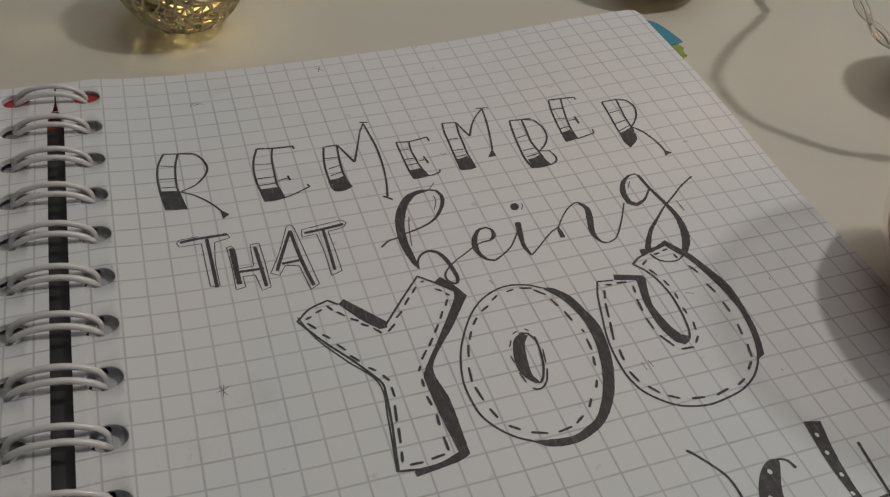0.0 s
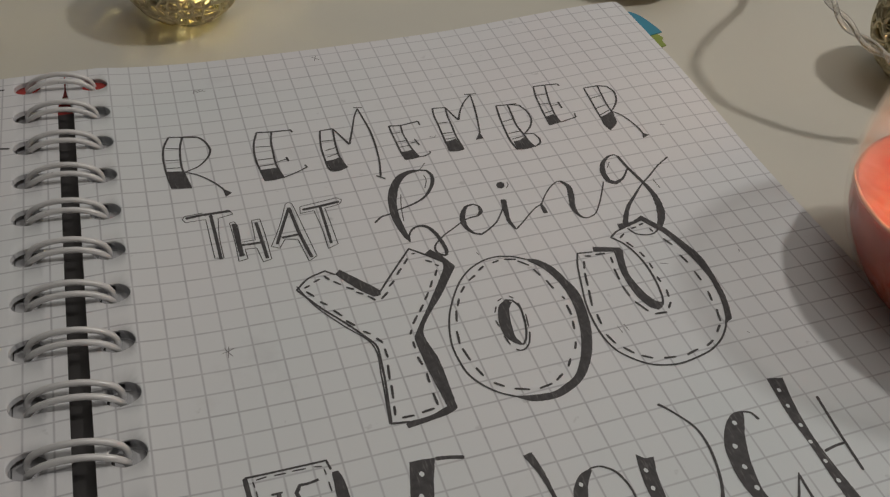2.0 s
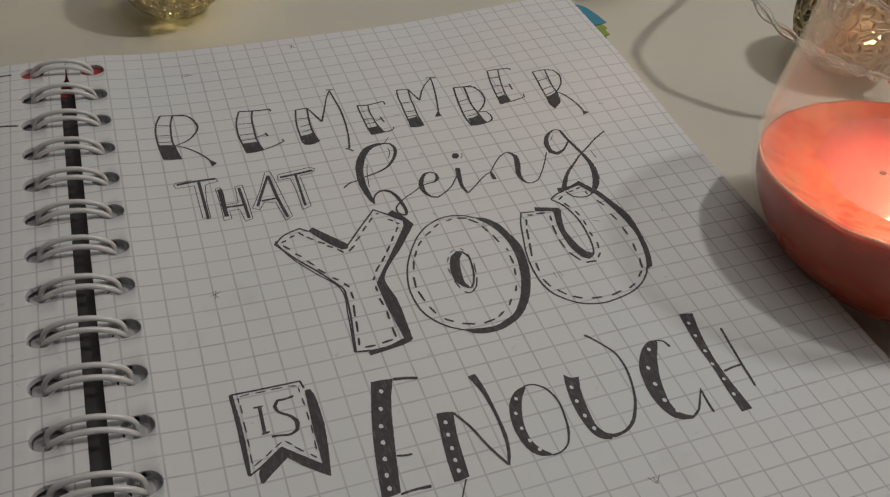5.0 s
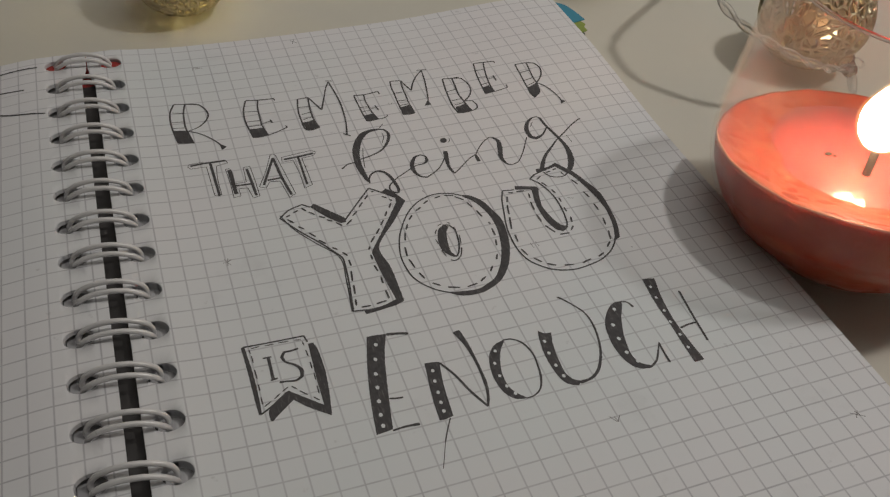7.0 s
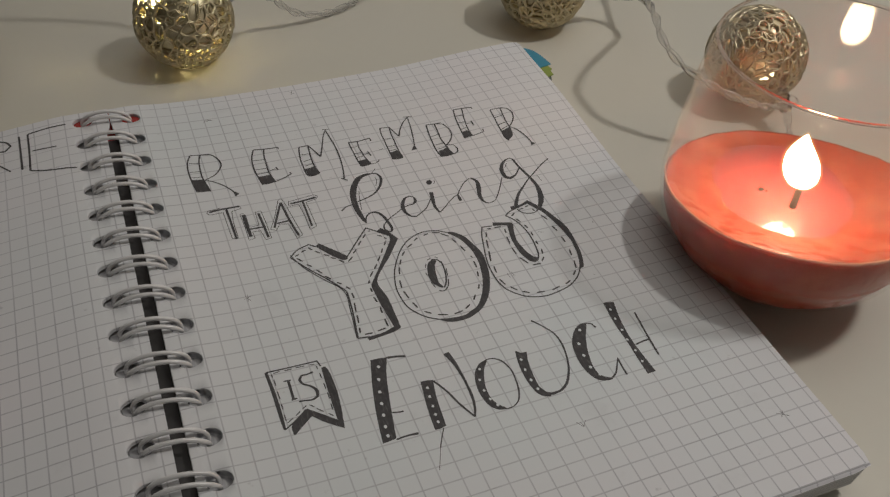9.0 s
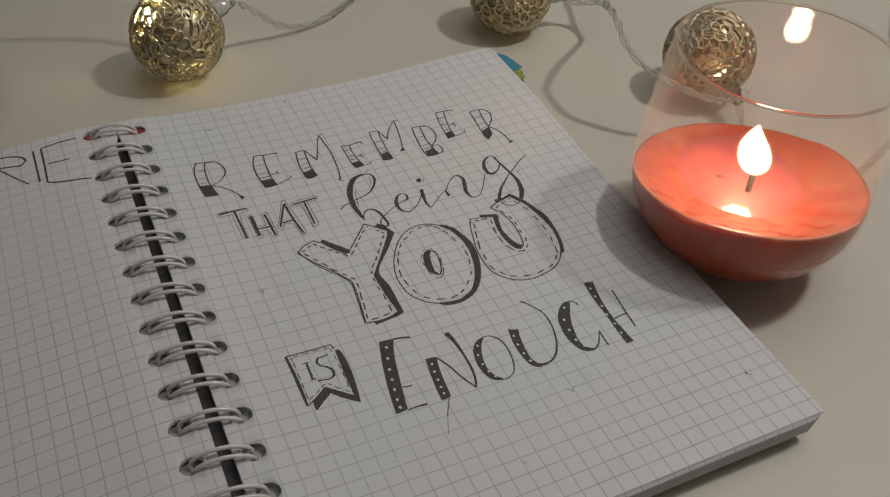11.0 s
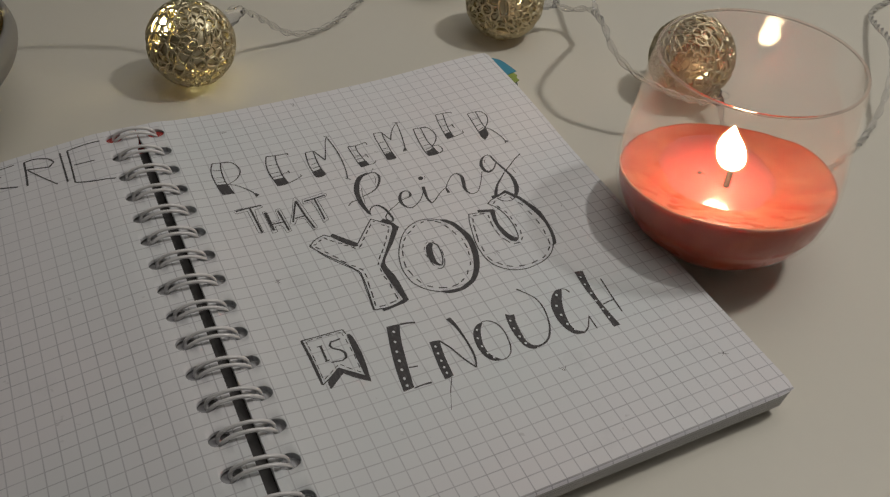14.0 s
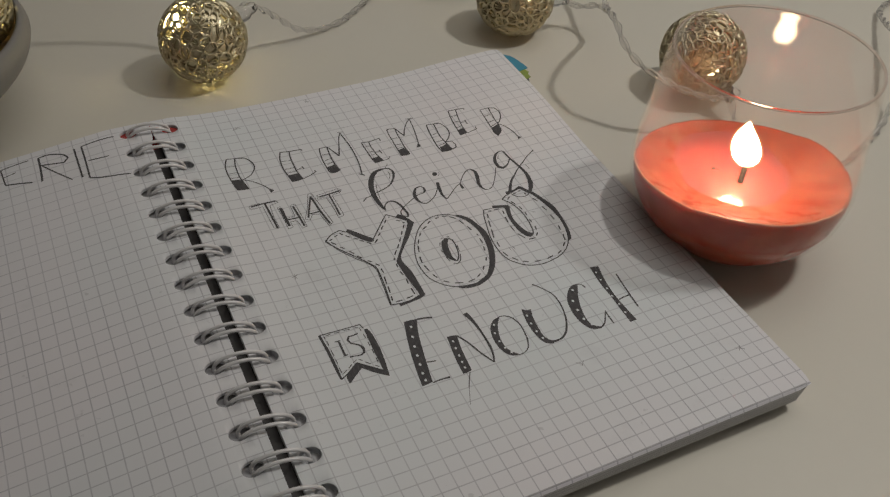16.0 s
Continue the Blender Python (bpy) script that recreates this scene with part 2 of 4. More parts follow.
def box(bm, x0, y0, z0, x1, y1, z1, bevel=0.0):
    made = bmesh.ops.create_cube(bm, size=1)["verts"]
    for v in made:
        v.co = Vector((x0 + (v.co.x + 0.5) * (x1 - x0), y0 + (v.co.y + 0.5) * (y1 - y0), z0 + (v.co.z + 0.5) * (z1 - z0)))
    if bevel:
        bmesh.ops.bevel(bm, geom=list({e for v in made for e in v.link_edges}), offset=bevel, segments=2, affect="EDGES")
    return bm


def revolve(profile, steps=64, closed=False):
    """A surface of revolution about z from (radius, height) pairs."""
    bm = bmesh.new()
    rings = []
    for r, z in profile:
        if r < 1e-7:
            rings.append([bm.verts.new((0, 0, z))])
        else:
            rings.append([bm.verts.new((r * math.cos(a), r * math.sin(a), z)) for a in (2 * math.pi * k / steps for k in range(steps))])
    pairs = list(zip(rings, rings[1:])) + ([(rings[-1], rings[0])] if closed else [])
    for a, b in pairs:
        for k in range(steps):
            j = (k + 1) % steps
            quad = [a[k % len(a)], a[j % len(a)], b[j % len(b)], b[k % len(b)]]
            quad = list(dict.fromkeys(quad))
            if len(quad) > 2:
                bm.faces.new(quad)
    bmesh.ops.recalc_face_normals(bm, faces=bm.faces)
    return bm


def tube(bm, points, radius, sides=8, caps=True):
    """A round tube along points; radius is one number or one for each point."""
    pts = [Vector(p) for p in points]
    rad = radius if isinstance(radius, (list, tuple)) else [radius] * len(pts)
    rings, normal = [], None
    for i, p in enumerate(pts):
        way = (pts[min(i + 1, len(pts) - 1)] - pts[max(i - 1, 0)]).normalized()
        if normal is None:
            normal = way.orthogonal().normalized()
        normal = (normal - way * normal.dot(way)).normalized()
        side = way.cross(normal)
        rings.append([bm.verts.new(p + rad[i] * (math.cos(a) * normal + math.sin(a) * side)) for a in (2 * math.pi * k / sides for k in range(sides))])
    for a, b in zip(rings, rings[1:]):
        for k in range(sides):
            bm.faces.new((a[k], a[(k + 1) % sides], b[(k + 1) % sides], b[k]))
    if caps:
        bm.faces.new(rings[0][::-1]), bm.faces.new(rings[-1])
    return bm


def spline(points, step, closed=False):
    """A smooth line through points, with its sharp corners kept, and each sample's place along the points."""
    pts = [Vector((*p, 0)) if len(p) == 2 else Vector(p) for p in points]
    n = len(pts)
    at = (lambda i: pts[i % n]) if closed else (lambda i: pts[max(0, min(n - 1, i))])

    def slope(i):
        a, b = at(i) - at(i - 1), at(i + 1) - at(i)
        if a.length < 1e-9 or b.length < 1e-9:
            return (a + b) * 0.5
        if a.angle(b) > 0.85:
            return None
        return (a / a.length + b / b.length).normalized() * min(a.length, b.length)

    out = []
    for i in range(n if closed else n - 1):
        p, q = at(i), at(i + 1)
        m0, m1 = slope(i), slope(i + 1)
        m0, m1 = (q - p) if m0 is None else m0, (q - p) if m1 is None else m1
        count = max(1, round((q - p).length / step))
        for k in range(count):
            u = k / count
            out.append((p * (2 * u**3 - 3 * u**2 + 1) + m0 * (u**3 - 2 * u**2 + u) + q * (3 * u**2 - 2 * u**3) + m1 * (u**3 - u**2), i + u))
    if not closed:
        out.append((pts[-1], n - 1.0))
    return out


def smooth_step(v, a, b):
    k = min(1.0, max(0.0, (v - a) / (b - a)))
    return k * k * (3 - 2 * k)


# ---- the room's shell and the table ----
tabletop = tagged(new("tabletop", mesh_of("tabletop", box(bmesh.new(), -2.6, -1.1, -0.03, 1.1, 1.3, 0.0), TABLE)), "plain off-white laminate tabletop under the notebook", "table", kind="structure")
for wall_name, sides in (("wall_north", (-2.65, 1.3, -0.1, 1.15, 1.35, 1.75)), ("wall_south", (-2.65, -1.15, -0.1, 1.15, -1.1, 1.75)), ("wall_east", (1.1, -1.1, -0.1, 1.15, 1.3, 1.75)), ("wall_west", (-2.65, -1.1, -0.1, -2.6, 1.3, 1.75)), ("ceiling", (-2.65, -1.15, 1.75, 1.15, 1.35, 1.8))):
    tagged(new(wall_name, mesh_of(wall_name, box(bmesh.new(), *sides), DARK_WALL if wall_name == "wall_west" else WALL)), "unseen plain surface added to close the room and bounce light", wall_name.split("_")[0], kind="structure")


# ---- the notebook ----
LEFT, RIGHT, GAP_LEFT, GAP_RIGHT, BOTTOM, TOP = -203.0, 101.7, -57.4, -53.8, -30.2, 178.4
RING_TOP, PITCH, RINGS, SLANT = 171.5, 12.8, 16, 0.9


def right_height(x, y):
    """The open right page in millimetres: it climbs to the rings and lifts at its far corner."""
    return 11.2 + 2.0 * math.exp(-(max(x, -47) + 42) / 16) + 0.6 * smooth_step(x, 0, 80) + 2.6 * smooth_step(x, 40, 100) * smooth_step(y, 90, 150)


def left_height(x, y):
    """The turned page: level by the rings, then bent down at a crease."""
    return 14.2 - 0.115 * (min(max(-x, 71.5), 140.0) - 71.5)


def sheet(bm, height, x0, x1, y0, y1, hole_x=None, drop=0.0, step=3.0):
    """A page as a curved sheet, with the ring holes cut through it where hole_x is given."""
    spot = lambda x, y: bm.verts.new((x * MM, y * MM, (height(x, y) - drop) * MM))  # noqa: E731
    spans = [(x0, x1)]
    half = 3.4
    if hole_x is not None:
        spans = [s for s in ((x0, hole_x - half), (hole_x + half, x1)) if s[1] - s[0] > 0.05]
    for a, b in spans:
        nx, ny = max(1, math.ceil((b - a) / step)), math.ceil((y1 - y0) / step)
        grid = [[spot(a + (b - a) * i / nx, y0 + (y1 - y0) * j / ny) for j in range(ny + 1)] for i in range(nx + 1)]
        for i in range(nx):
            for j in range(ny):
                bm.faces.new((grid[i][j], grid[i + 1][j], grid[i + 1][j + 1], grid[i][j + 1]))
    if hole_x is None:
        return bm
    cuts = [y0] + [RING_TOP - PITCH * (k + 0.5) for k in reversed(range(RINGS - 1))] + [y1]
    for k, (low, high) in enumerate(zip(cuts, cuts[1:])):
        cy = RING_TOP - PITCH * (RINGS - 1 - k) + (SLANT if hole_x < -56 else -SLANT)
        outer, rim, deep = [], [], []
        for s in range(24):
            a = 2 * math.pi * (s + 0.5) / 24
            dx, dy = math.cos(a), math.sin(a)
            reach = min(half / abs(dx), ((high - cy) if dy > 0 else (cy - low)) / abs(dy))
            outer.append(spot(hole_x + dx * reach, cy + dy * reach))
            rx, ry = hole_x + 3.2 * dx, cy + 2.75 * dy
            rim.append(spot(rx, ry))
            deep.append(bm.verts.new((rx * MM, ry * MM, (height(rx, ry) - drop - 1.2) * MM)))
        for s in range(24):
            j = (s + 1) % 24
            bm.faces.new((outer[s], outer[j], rim[j], rim[s])), bm.faces.new((rim[s], rim[j], deep[j], deep[s]))
        for cx, corner_y in ((hole_x + half, high), (hole_x - half, high), (hole_x - half, low), (hole_x + half, low)):
            want = math.atan2(corner_y - cy, cx - hole_x)
            s = int((want % (2 * math.pi)) / (2 * math.pi) * 24 - 0.5) % 24
            bm.faces.new((outer[s], spot(cx, corner_y), outer[(s + 1) % 24]))
    bmesh.ops.remove_doubles(bm, verts=bm.verts, dist=1e-6)
    inner = x0 if hole_x > -56 else x1
    for v in bm.verts:
        if abs(v.co.x / MM - inner) < 0.3:
            v.co.x += (-55.5 - inner) * 0.9 * MM * smooth_step(v.co.y / MM, 161.5, 168.5)
    outer = x1 if hole_x > -56 else x0
    for v in bm.verts:
        if abs(v.co.x / MM - outer) < 0.3 and (abs(v.co.y / MM - y0) < 0.3 or abs(v.co.y / MM - y1) < 0.3):
            v.co.x += 0.6 * MM * (-1 if outer > 0 else 1)
            v.co.y += 0.6 * MM * (1 if v.co.y < 0 else -1)
    bm.normal_update()
    for f in bm.faces:
        f.smooth = abs(f.normal.z) > 0.5
    return bm


def page_block(bm, height, x0, x1, y0, y1, foot, drop):
    """The pile of pages under the open one, its top following the same curve."""
    nx, ny = math.ceil((x1 - x0) / 4), math.ceil((y1 - y0) / 8)
    tops = [[bm.verts.new(((x0 + (x1 - x0) * i / nx) * MM, (y0 + (y1 - y0) * j / ny) * MM, (height(x0 + (x1 - x0) * i / nx, y0 + (y1 - y0) * j / ny) - drop) * MM)) for j in range(ny + 1)] for i in range(nx + 1)]
    feet = [[bm.verts.new((v.co.x - (2.4 * MM if x1 > 0 and i == nx else 0), v.co.y, foot * MM)) for v in row] for i, row in enumerate(tops)]
    for i in range(nx):
        for j in range(ny):
            bm.faces.new((tops[i][j], tops[i + 1][j], tops[i + 1][j + 1], tops[i][j + 1]))
            bm.faces.new((feet[i][j + 1], feet[i + 1][j + 1], feet[i + 1][j], feet[i][j]))
    for i in range(nx):
        bm.faces.new((feet[i][0], feet[i + 1][0], tops[i + 1][0], tops[i][0])), bm.faces.new((tops[i][ny], tops[i + 1][ny], feet[i + 1][ny], feet[i][ny]))
    for j in range(ny):
        bm.faces.new((feet[0][j + 1], feet[0][j], tops[0][j], tops[0][j + 1])), bm.faces.new((tops[nx][j + 1], tops[nx][j], feet[nx][j], feet[nx][j + 1]))
    return bm


notebook = thing("notebook", "open wire-bound squared notebook with black hand lettering on a white table", "notebook")
part("cover", box(bmesh.new(), -61 * MM, -27.5 * MM, 0, 98.6 * MM, 177 * MM, 3.3 * MM, 0.0003), COVER, notebook, "black back cover with a red top end")
part("cover", box(bmesh.new(), -202 * MM, -27.5 * MM, 0, -61.2 * MM, 177 * MM, 1.6 * MM, 0.0003), COVER, notebook, "black front cover with a red top end")
part("page_block", page_block(bmesh.new(), right_height, -44.0, 101.3, -29.9, 177.6, 3.4, 1.7), EDGES, notebook, "pile of white pages seen on edge")
part("page_block", page_block(bmesh.new(), left_height, -202.5, -67.4, -29.2, 177.9, 1.7, 1.4), EDGES, notebook, "pile of turned white pages")
part("page_block", page_block(bmesh.new(), right_height, -51.2, -44.2, -28.9, 177.6, 1.7, 2.5), EDGES, notebook, "white pages seen down the holes")
part("page_block", page_block(bmesh.new(), left_height, -67.2, -60.8, -29.2, 177.9, 1.7, 2.7), EDGES, notebook, "white pages seen down the holes")
spine = box(bmesh.new(), -59.5 * MM, -28 * MM, 1.65 * MM, -51.5 * MM, 171.5 * MM, 11.4 * MM)
for v in spine.verts:
    if v.co.y > 0.1 and v.co.z > 0.005:
        v.co.z -= 1.0 * MM
part("spine", spine, COVER, notebook, "black strip between the two rows of holes")
# Added strip, raised so the cover's red end shows down the first holes.
part("red_cover_strip", box(bmesh.new(), -67.3 * MM, 168.9 * MM, 12.2 * MM, -44.1 * MM, 178 * MM, 12.7 * MM), COVER, notebook, "raised red strip standing in for the cover under the first holes")
right_page = part("right_page", sheet(bmesh.new(), right_height, GAP_RIGHT, RIGHT, BOTTOM, TOP, -48.7), SQUARED, notebook, "lettered squared page with grey grid lines")
left_page = part("left_page", sheet(bmesh.new(), left_height, LEFT, GAP_LEFT, BOTTOM, TOP, -64.3), SQUARED, notebook, "turned squared page with a pen-written word")
for k, (dx, dy) in enumerate(((0.3, -0.5), (0.6, -0.8), (0.35, -0.25))):
    part("loose_page", sheet(bmesh.new(), right_height, GAP_RIGHT - 0.1 * k, RIGHT + dx, BOTTOM + dy, TOP + 0.2 * k, -48.7, 0.45 + 0.45 * k, 6.0), SQUARED, notebook)


def ring(y):
    """One twin loop of wire that rises through both rows of holes."""
    bm = bmesh.new()
    for side, lift in ((-1.5, 0.0), (1.5, 0.25)):
        path = []
        for k in range(19):
            a = math.radians(-28 + 236 * k / 18)
            x = -56.7 + 7.9 * math.cos(a)
            z = 12.4 + (4.1 + lift) * math.sin(a)
            pinch = 0.35 + 0.65 * smooth_step(math.sin(a), -0.5, 0.45)
            path.append((x * MM, (y + side * pinch + SLANT * (x + 56.7) / -7.9) * MM, z * MM))
        tube(bm, path, 0.63 * MM, 10)
    return bm


for k in range(RINGS):
    part("wire_ring", ring(RING_TOP - PITCH * k), WIRE, notebook, "", True)


# ---- the lettering ----
def line(points, width):
    return ("line", points, width)


def block(points):
    return ("block", points, 0)


def stitches(points, width):
    return ("stitches", points, width)


def dots(points, radius):
    return ("dots", points, radius)


def ribbon(bm, points, width, lay, level):
    path = spline(points, 0.35)
    widths = width if isinstance(width, list) else [width] * len(points)
    rows = []
    for i, (p, at) in enumerate(path):
        way = path[min(i + 1, len(path) - 1)][0] - path[max(i - 1, 0)][0]
        if way.length < 1e-9:
            continue
        side = Vector((-way.y, way.x, 0)).normalized()
        k = min(int(at), len(widths) - 2)
        w = widths[k] + (widths[k + 1] - widths[k]) * (at - k)
        w *= 0.5 * (1 + 0.16 * (noise.noise(p * 1.7) + 0.6 * noise.noise(p * 5.1)))
        if i in (0, len(path) - 1):
            w *= 0.7
        rows.append((lay(p + side * w, level), lay(p - side * w, level)))
    for (a, b), (c, d) in zip(rows, rows[1:]):
        bm.faces.new((a, b, d, c))


def letter(name, page, *strokes):
    """One drawn letter, laid on its page: pen lines, filled blocks, stitches, and dots left bare."""
    height = left_height if page is left_page else right_height
    bm, bare = bmesh.new(), bmesh.new()
    level = 0.05
    for kind, points, size in strokes:
        level += 0.004
        target = bare if kind == "dots" else bm
        lay = lambda p, up, to=target: to.verts.new((p.x * MM, p.y * MM, (height(p.x, p.y) + up) * MM))  # noqa: E731
        if kind == "line":
            ribbon(bm, points, size, lay, level)
        elif kind == "stitches":
            for a, b in zip(points[::2], points[1::2]):
                mid = (Vector((*a, 0)) + Vector((*b, 0))) / 2
                bend = 0.08 * noise.noise(mid * 0.9)
                ribbon(bm, [a, (mid.x + bend, mid.y - bend), b], [size * 0.8, size, size * 0.9], lay, level)
        elif kind == "block":
            outline = [p + Vector((noise.noise(p * 2.3), noise.noise(p * 2.3 + Vector((7, 3, 1))), 0)) * 0.08 for p, _ in spline(points, 0.6, True)]
            face = bm.faces.new([lay(p, level) for p in outline])
            bmesh.ops.triangulate(bm, faces=[face])
        else:
            for x, y in points:
                c = Vector((x, y, 0))
                turn = 6.3 * noise.noise(c * 3.0)
                bare.faces.new([lay(c + size * Vector((math.cos(a) * 0.85, math.sin(a) * 1.05, 0)) * (1 + 0.25 * noise.noise(c + 2 * Vector((math.cos(a + turn), math.sin(a + turn), 0)))), 0.13) for a in (2 * math.pi * k / 12 for k in range(12))])
    for some in (bm, bare):
        for f in some.faces:
            f.normal_update()
            if f.normal.z < 0:
                f.normal_flip()
    inked = part("pencil_mark" if name == "scribble" else "banner" if name == "banner" else "letter", bm, PENCIL if name == "scribble" else INK, page, "grey pencil smudge" if name == "scribble" else "drawn ribbon banner with a dark shadow" if name == "banner" else f"hand-drawn black {'capital' if name.isupper() else 'script'} letter {name}")
    if bare.verts:
        dots_ob = new("bare_dots", mesh_of("bare_dots", bare, BLANK))
        dots_ob.parent = page
        tagged(dots_ob, "unfilled white dots inside the letter")
    else:
        bare.free()
    return inked


letter("R", right_page,
       line([(-33.2, 145.2), (-34.6, 141.5), (-35.2, 137.4), (-35.2, 133.3), (-35.0, 130.3), (-34.4, 125.3)], .5),
       line([(-30.1, 144.7), (-31.0, 140.9), (-31.4, 136.8), (-31.5, 132.7), (-31.1, 129.6), (-30.3, 124.6)], .5),
       line([(-33.2, 145.2), (-30.1, 144.7), (-27.1, 144.1)], .4),
       block([(-35.0, 131.7), (-31.2, 131.2), (-30.7, 128.5), (-30.3, 124.7), (-32.4, 124.9), (-34.4, 125.2), (-34.8, 128.9)]),
       line([(-34.3, 140.8), (-31.2, 140.1)], .25),
       line([(-34.9, 135.9), (-31.5, 135.7)], .25),
       line([(-35.0, 132.9), (-31.7, 132.7)], .25),
       line([(-30.1, 144.7), (-26.8, 144.1), (-25.1, 141.7), (-24.4, 138.3), (-25.1, 135.9), (-27.5, 132.7), (-31.0, 130.8)], [.45, .5, .5, .55, .5, .4, .3]),
       line([(-31.0, 130.8), (-28.5, 129.3), (-25.9, 126.6), (-23.9, 123.6), (-23.2, 121.9)], [.3, .35, .4, .4, .5]),
       block([(-23.7, 123.2), (-21.9, 121.2), (-23.4, 120.0)]))
letter("E", right_page,
       line([(-12.7, 143.0), (-14.0, 139.0), (-14.6, 135.3), (-14.7, 131.1), (-14.4, 127.9), (-13.9, 123.6)], .5),
       line([(-9.2, 142.4), (-10.0, 138.5), (-10.3, 134.3), (-10.5, 129.7), (-10.3, 127.3), (-9.7, 123.8)], .5),
       line([(-12.7, 143.0), (-9.2, 142.4), (-4.3, 142.1)], .5),
       line([(-4.5, 142.1), (-4.4, 141.0)], .45),
       block([(-14.2, 128.1), (-12.3, 128.0), (-10.6, 128.0), (-9.6, 123.9), (-11.9, 123.5), (-13.9, 123.6)]),
       line([(-14.0, 137.1), (-10.2, 136.6)], .25),
       line([(-14.4, 131.9), (-10.5, 131.8)], .3),
       line([(-14.4, 129.4), (-10.6, 129.5)], .3),
       line([(-10.3, 130.0), (-8.7, 130.5), (-7.6, 130.6)], .3),
       line([(-7.7, 131.5), (-7.4, 129.7)], .5),
       line([(-9.7, 124.0), (-7.3, 124.8), (-3.9, 126.4)], .35),
       line([(-4.1, 127.5), (-3.7, 126.3)], .4))
letter("M", right_page,
       line([(2.3, 140.0), (1.6, 136.8), (1.0, 132.5), (0.9, 128.9), (0.9, 125.1), (1.4, 123.6)], .5),
       line([(5.5, 140.1), (5.0, 136.6), (4.6, 132.7), (4.5, 128.8), (4.8, 125.8), (5.2, 124.0)], .5),
       line([(2.3, 140.0), (5.5, 140.1)], .45),
       block([(1.0, 127.6), (2.7, 127.8), (4.5, 128.4), (5.2, 124.0), (3.4, 123.2), (1.4, 123.4)]),
       line([(1.7, 135.6), (5.0, 135.4)], .3),
       line([(1.7, 131.7), (4.8, 132.4)], .3),
       line([(1.6, 129.1), (4.5, 129.9)], .3),
       line([(5.5, 140.1), (6.8, 136.1), (7.9, 132.7)], [.35, .5, .55]),
       line([(7.9, 132.7), (10.0, 138.4), (11.9, 143.8), (13.5, 147.0)], [.6, .45, .4, .4]),
       line([(12.6, 147.7), (14.8, 147.1)], .35),
       line([(13.5, 147.0), (13.8, 142.6), (14.1, 137.4), (13.9, 131.3), (13.1, 124.4), (11.9, 118.8)], [.35, .45, .5, .5, .45, .5]),
       line([(10.9, 119.2), (11.7, 118.6), (12.7, 117.5)], .45))
letter("E", right_page,
       line([(19.1, 137.6), (19.0, 135.1), (19.0, 131.3), (19.0, 127.3), (19.3, 123.3)], .45),
       line([(22.0, 136.9), (21.6, 133.7), (21.7, 131.0), (21.9, 127.4), (22.7, 123.5)], .45),
       line([(19.1, 137.6), (22.0, 137.1), (26.7, 137.7)], .45),
       line([(26.7, 137.7), (26.7, 136.0)], .45),
       block([(18.7, 126.5), (20.3, 126.5), (22.0, 126.7), (22.7, 123.3), (21.0, 123.1), (19.4, 123.1)]),
       line([(18.7, 134.3), (21.3, 134.3)], .25),
       line([(19.0, 130.6), (21.4, 130.6)], .3),
       line([(19.1, 128.4), (21.8, 128.5)], .3),
       line([(22.1, 129.3), (23.6, 129.4)], .3),
       line([(23.7, 130.7), (24.1, 127.9)], .45),
       line([(22.7, 123.5), (24.1, 123.5), (25.7, 124.2)], .35),
       line([(25.8, 125.0), (25.7, 124.2)], .4))
letter("M", right_page,
       line([(31.9, 142.1), (31.3, 138.6), (31.1, 134.6), (30.8, 130.5), (30.6, 125.6), (30.4, 123.7)], .45),
       line([(35.2, 141.6), (34.5, 137.2), (34.3, 133.7), (33.9, 129.2), (34.0, 123.6)], .45),
       line([(31.9, 142.1), (35.2, 141.6)], .4),
       block([(30.4, 127.7), (32.0, 127.7), (33.5, 128.2), (34.1, 123.4), (32.5, 123.1), (30.4, 123.5)]),
       line([(30.9, 135.4), (33.7, 135.3)], .3),
       line([(30.8, 131.0), (33.7, 130.8)], .3),
       line([(30.7, 128.5), (33.5, 128.6)], .3),
       line([(35.2, 141.6), (36.0, 138.0), (36.7, 135.4)], [.35, .45, .5]),
       line([(36.7, 135.4), (38.5, 139.3), (40.8, 142.8), (43.3, 145.4)], [.55, .45, .4, .35]),
       line([(41.8, 145.9), (45.0, 145.4)], .35),
       line([(43.3, 145.4), (42.5, 139.9), (41.3, 134.1), (40.0, 128.7)], [.35, .45, .45, .4]),
       block([(40.0, 129.1), (40.1, 126.3), (38.0, 126.3)]))
letter("B", right_page,
       line([(48.0, 138.7), (47.2, 134.3), (46.5, 128.8), (46.1, 123.5), (46.5, 119.6)], .5),
       line([(50.9, 138.0), (50.5, 134.2), (49.9, 129.2), (50.2, 125.2), (50.4, 121.8), (50.9, 119.6)], .5),
       line([(48.0, 138.7), (51.0, 138.2), (53.3, 138.0)], .4),
       line([(51.0, 138.2), (53.7, 137.1), (54.6, 133.9), (54.3, 130.2), (52.6, 127.2), (50.5, 125.3)], [.35, .4, .45, .5, .5, .4]),
       line([(50.5, 125.3), (52.7, 124.6), (53.2, 122.2), (52.7, 120.6), (50.9, 119.6)], [.35, .35, .45, .5, .4]),
       block([(46.7, 123.1), (48.4, 123.2), (50.2, 124.1), (50.9, 119.6), (48.9, 119.3), (46.5, 119.6)]),
       line([(47.1, 131.5), (50.0, 132.0)], .3),
       line([(46.7, 126.5), (49.9, 126.6)], .3),
       line([(46.7, 124.0), (50.1, 124.5)], .3))
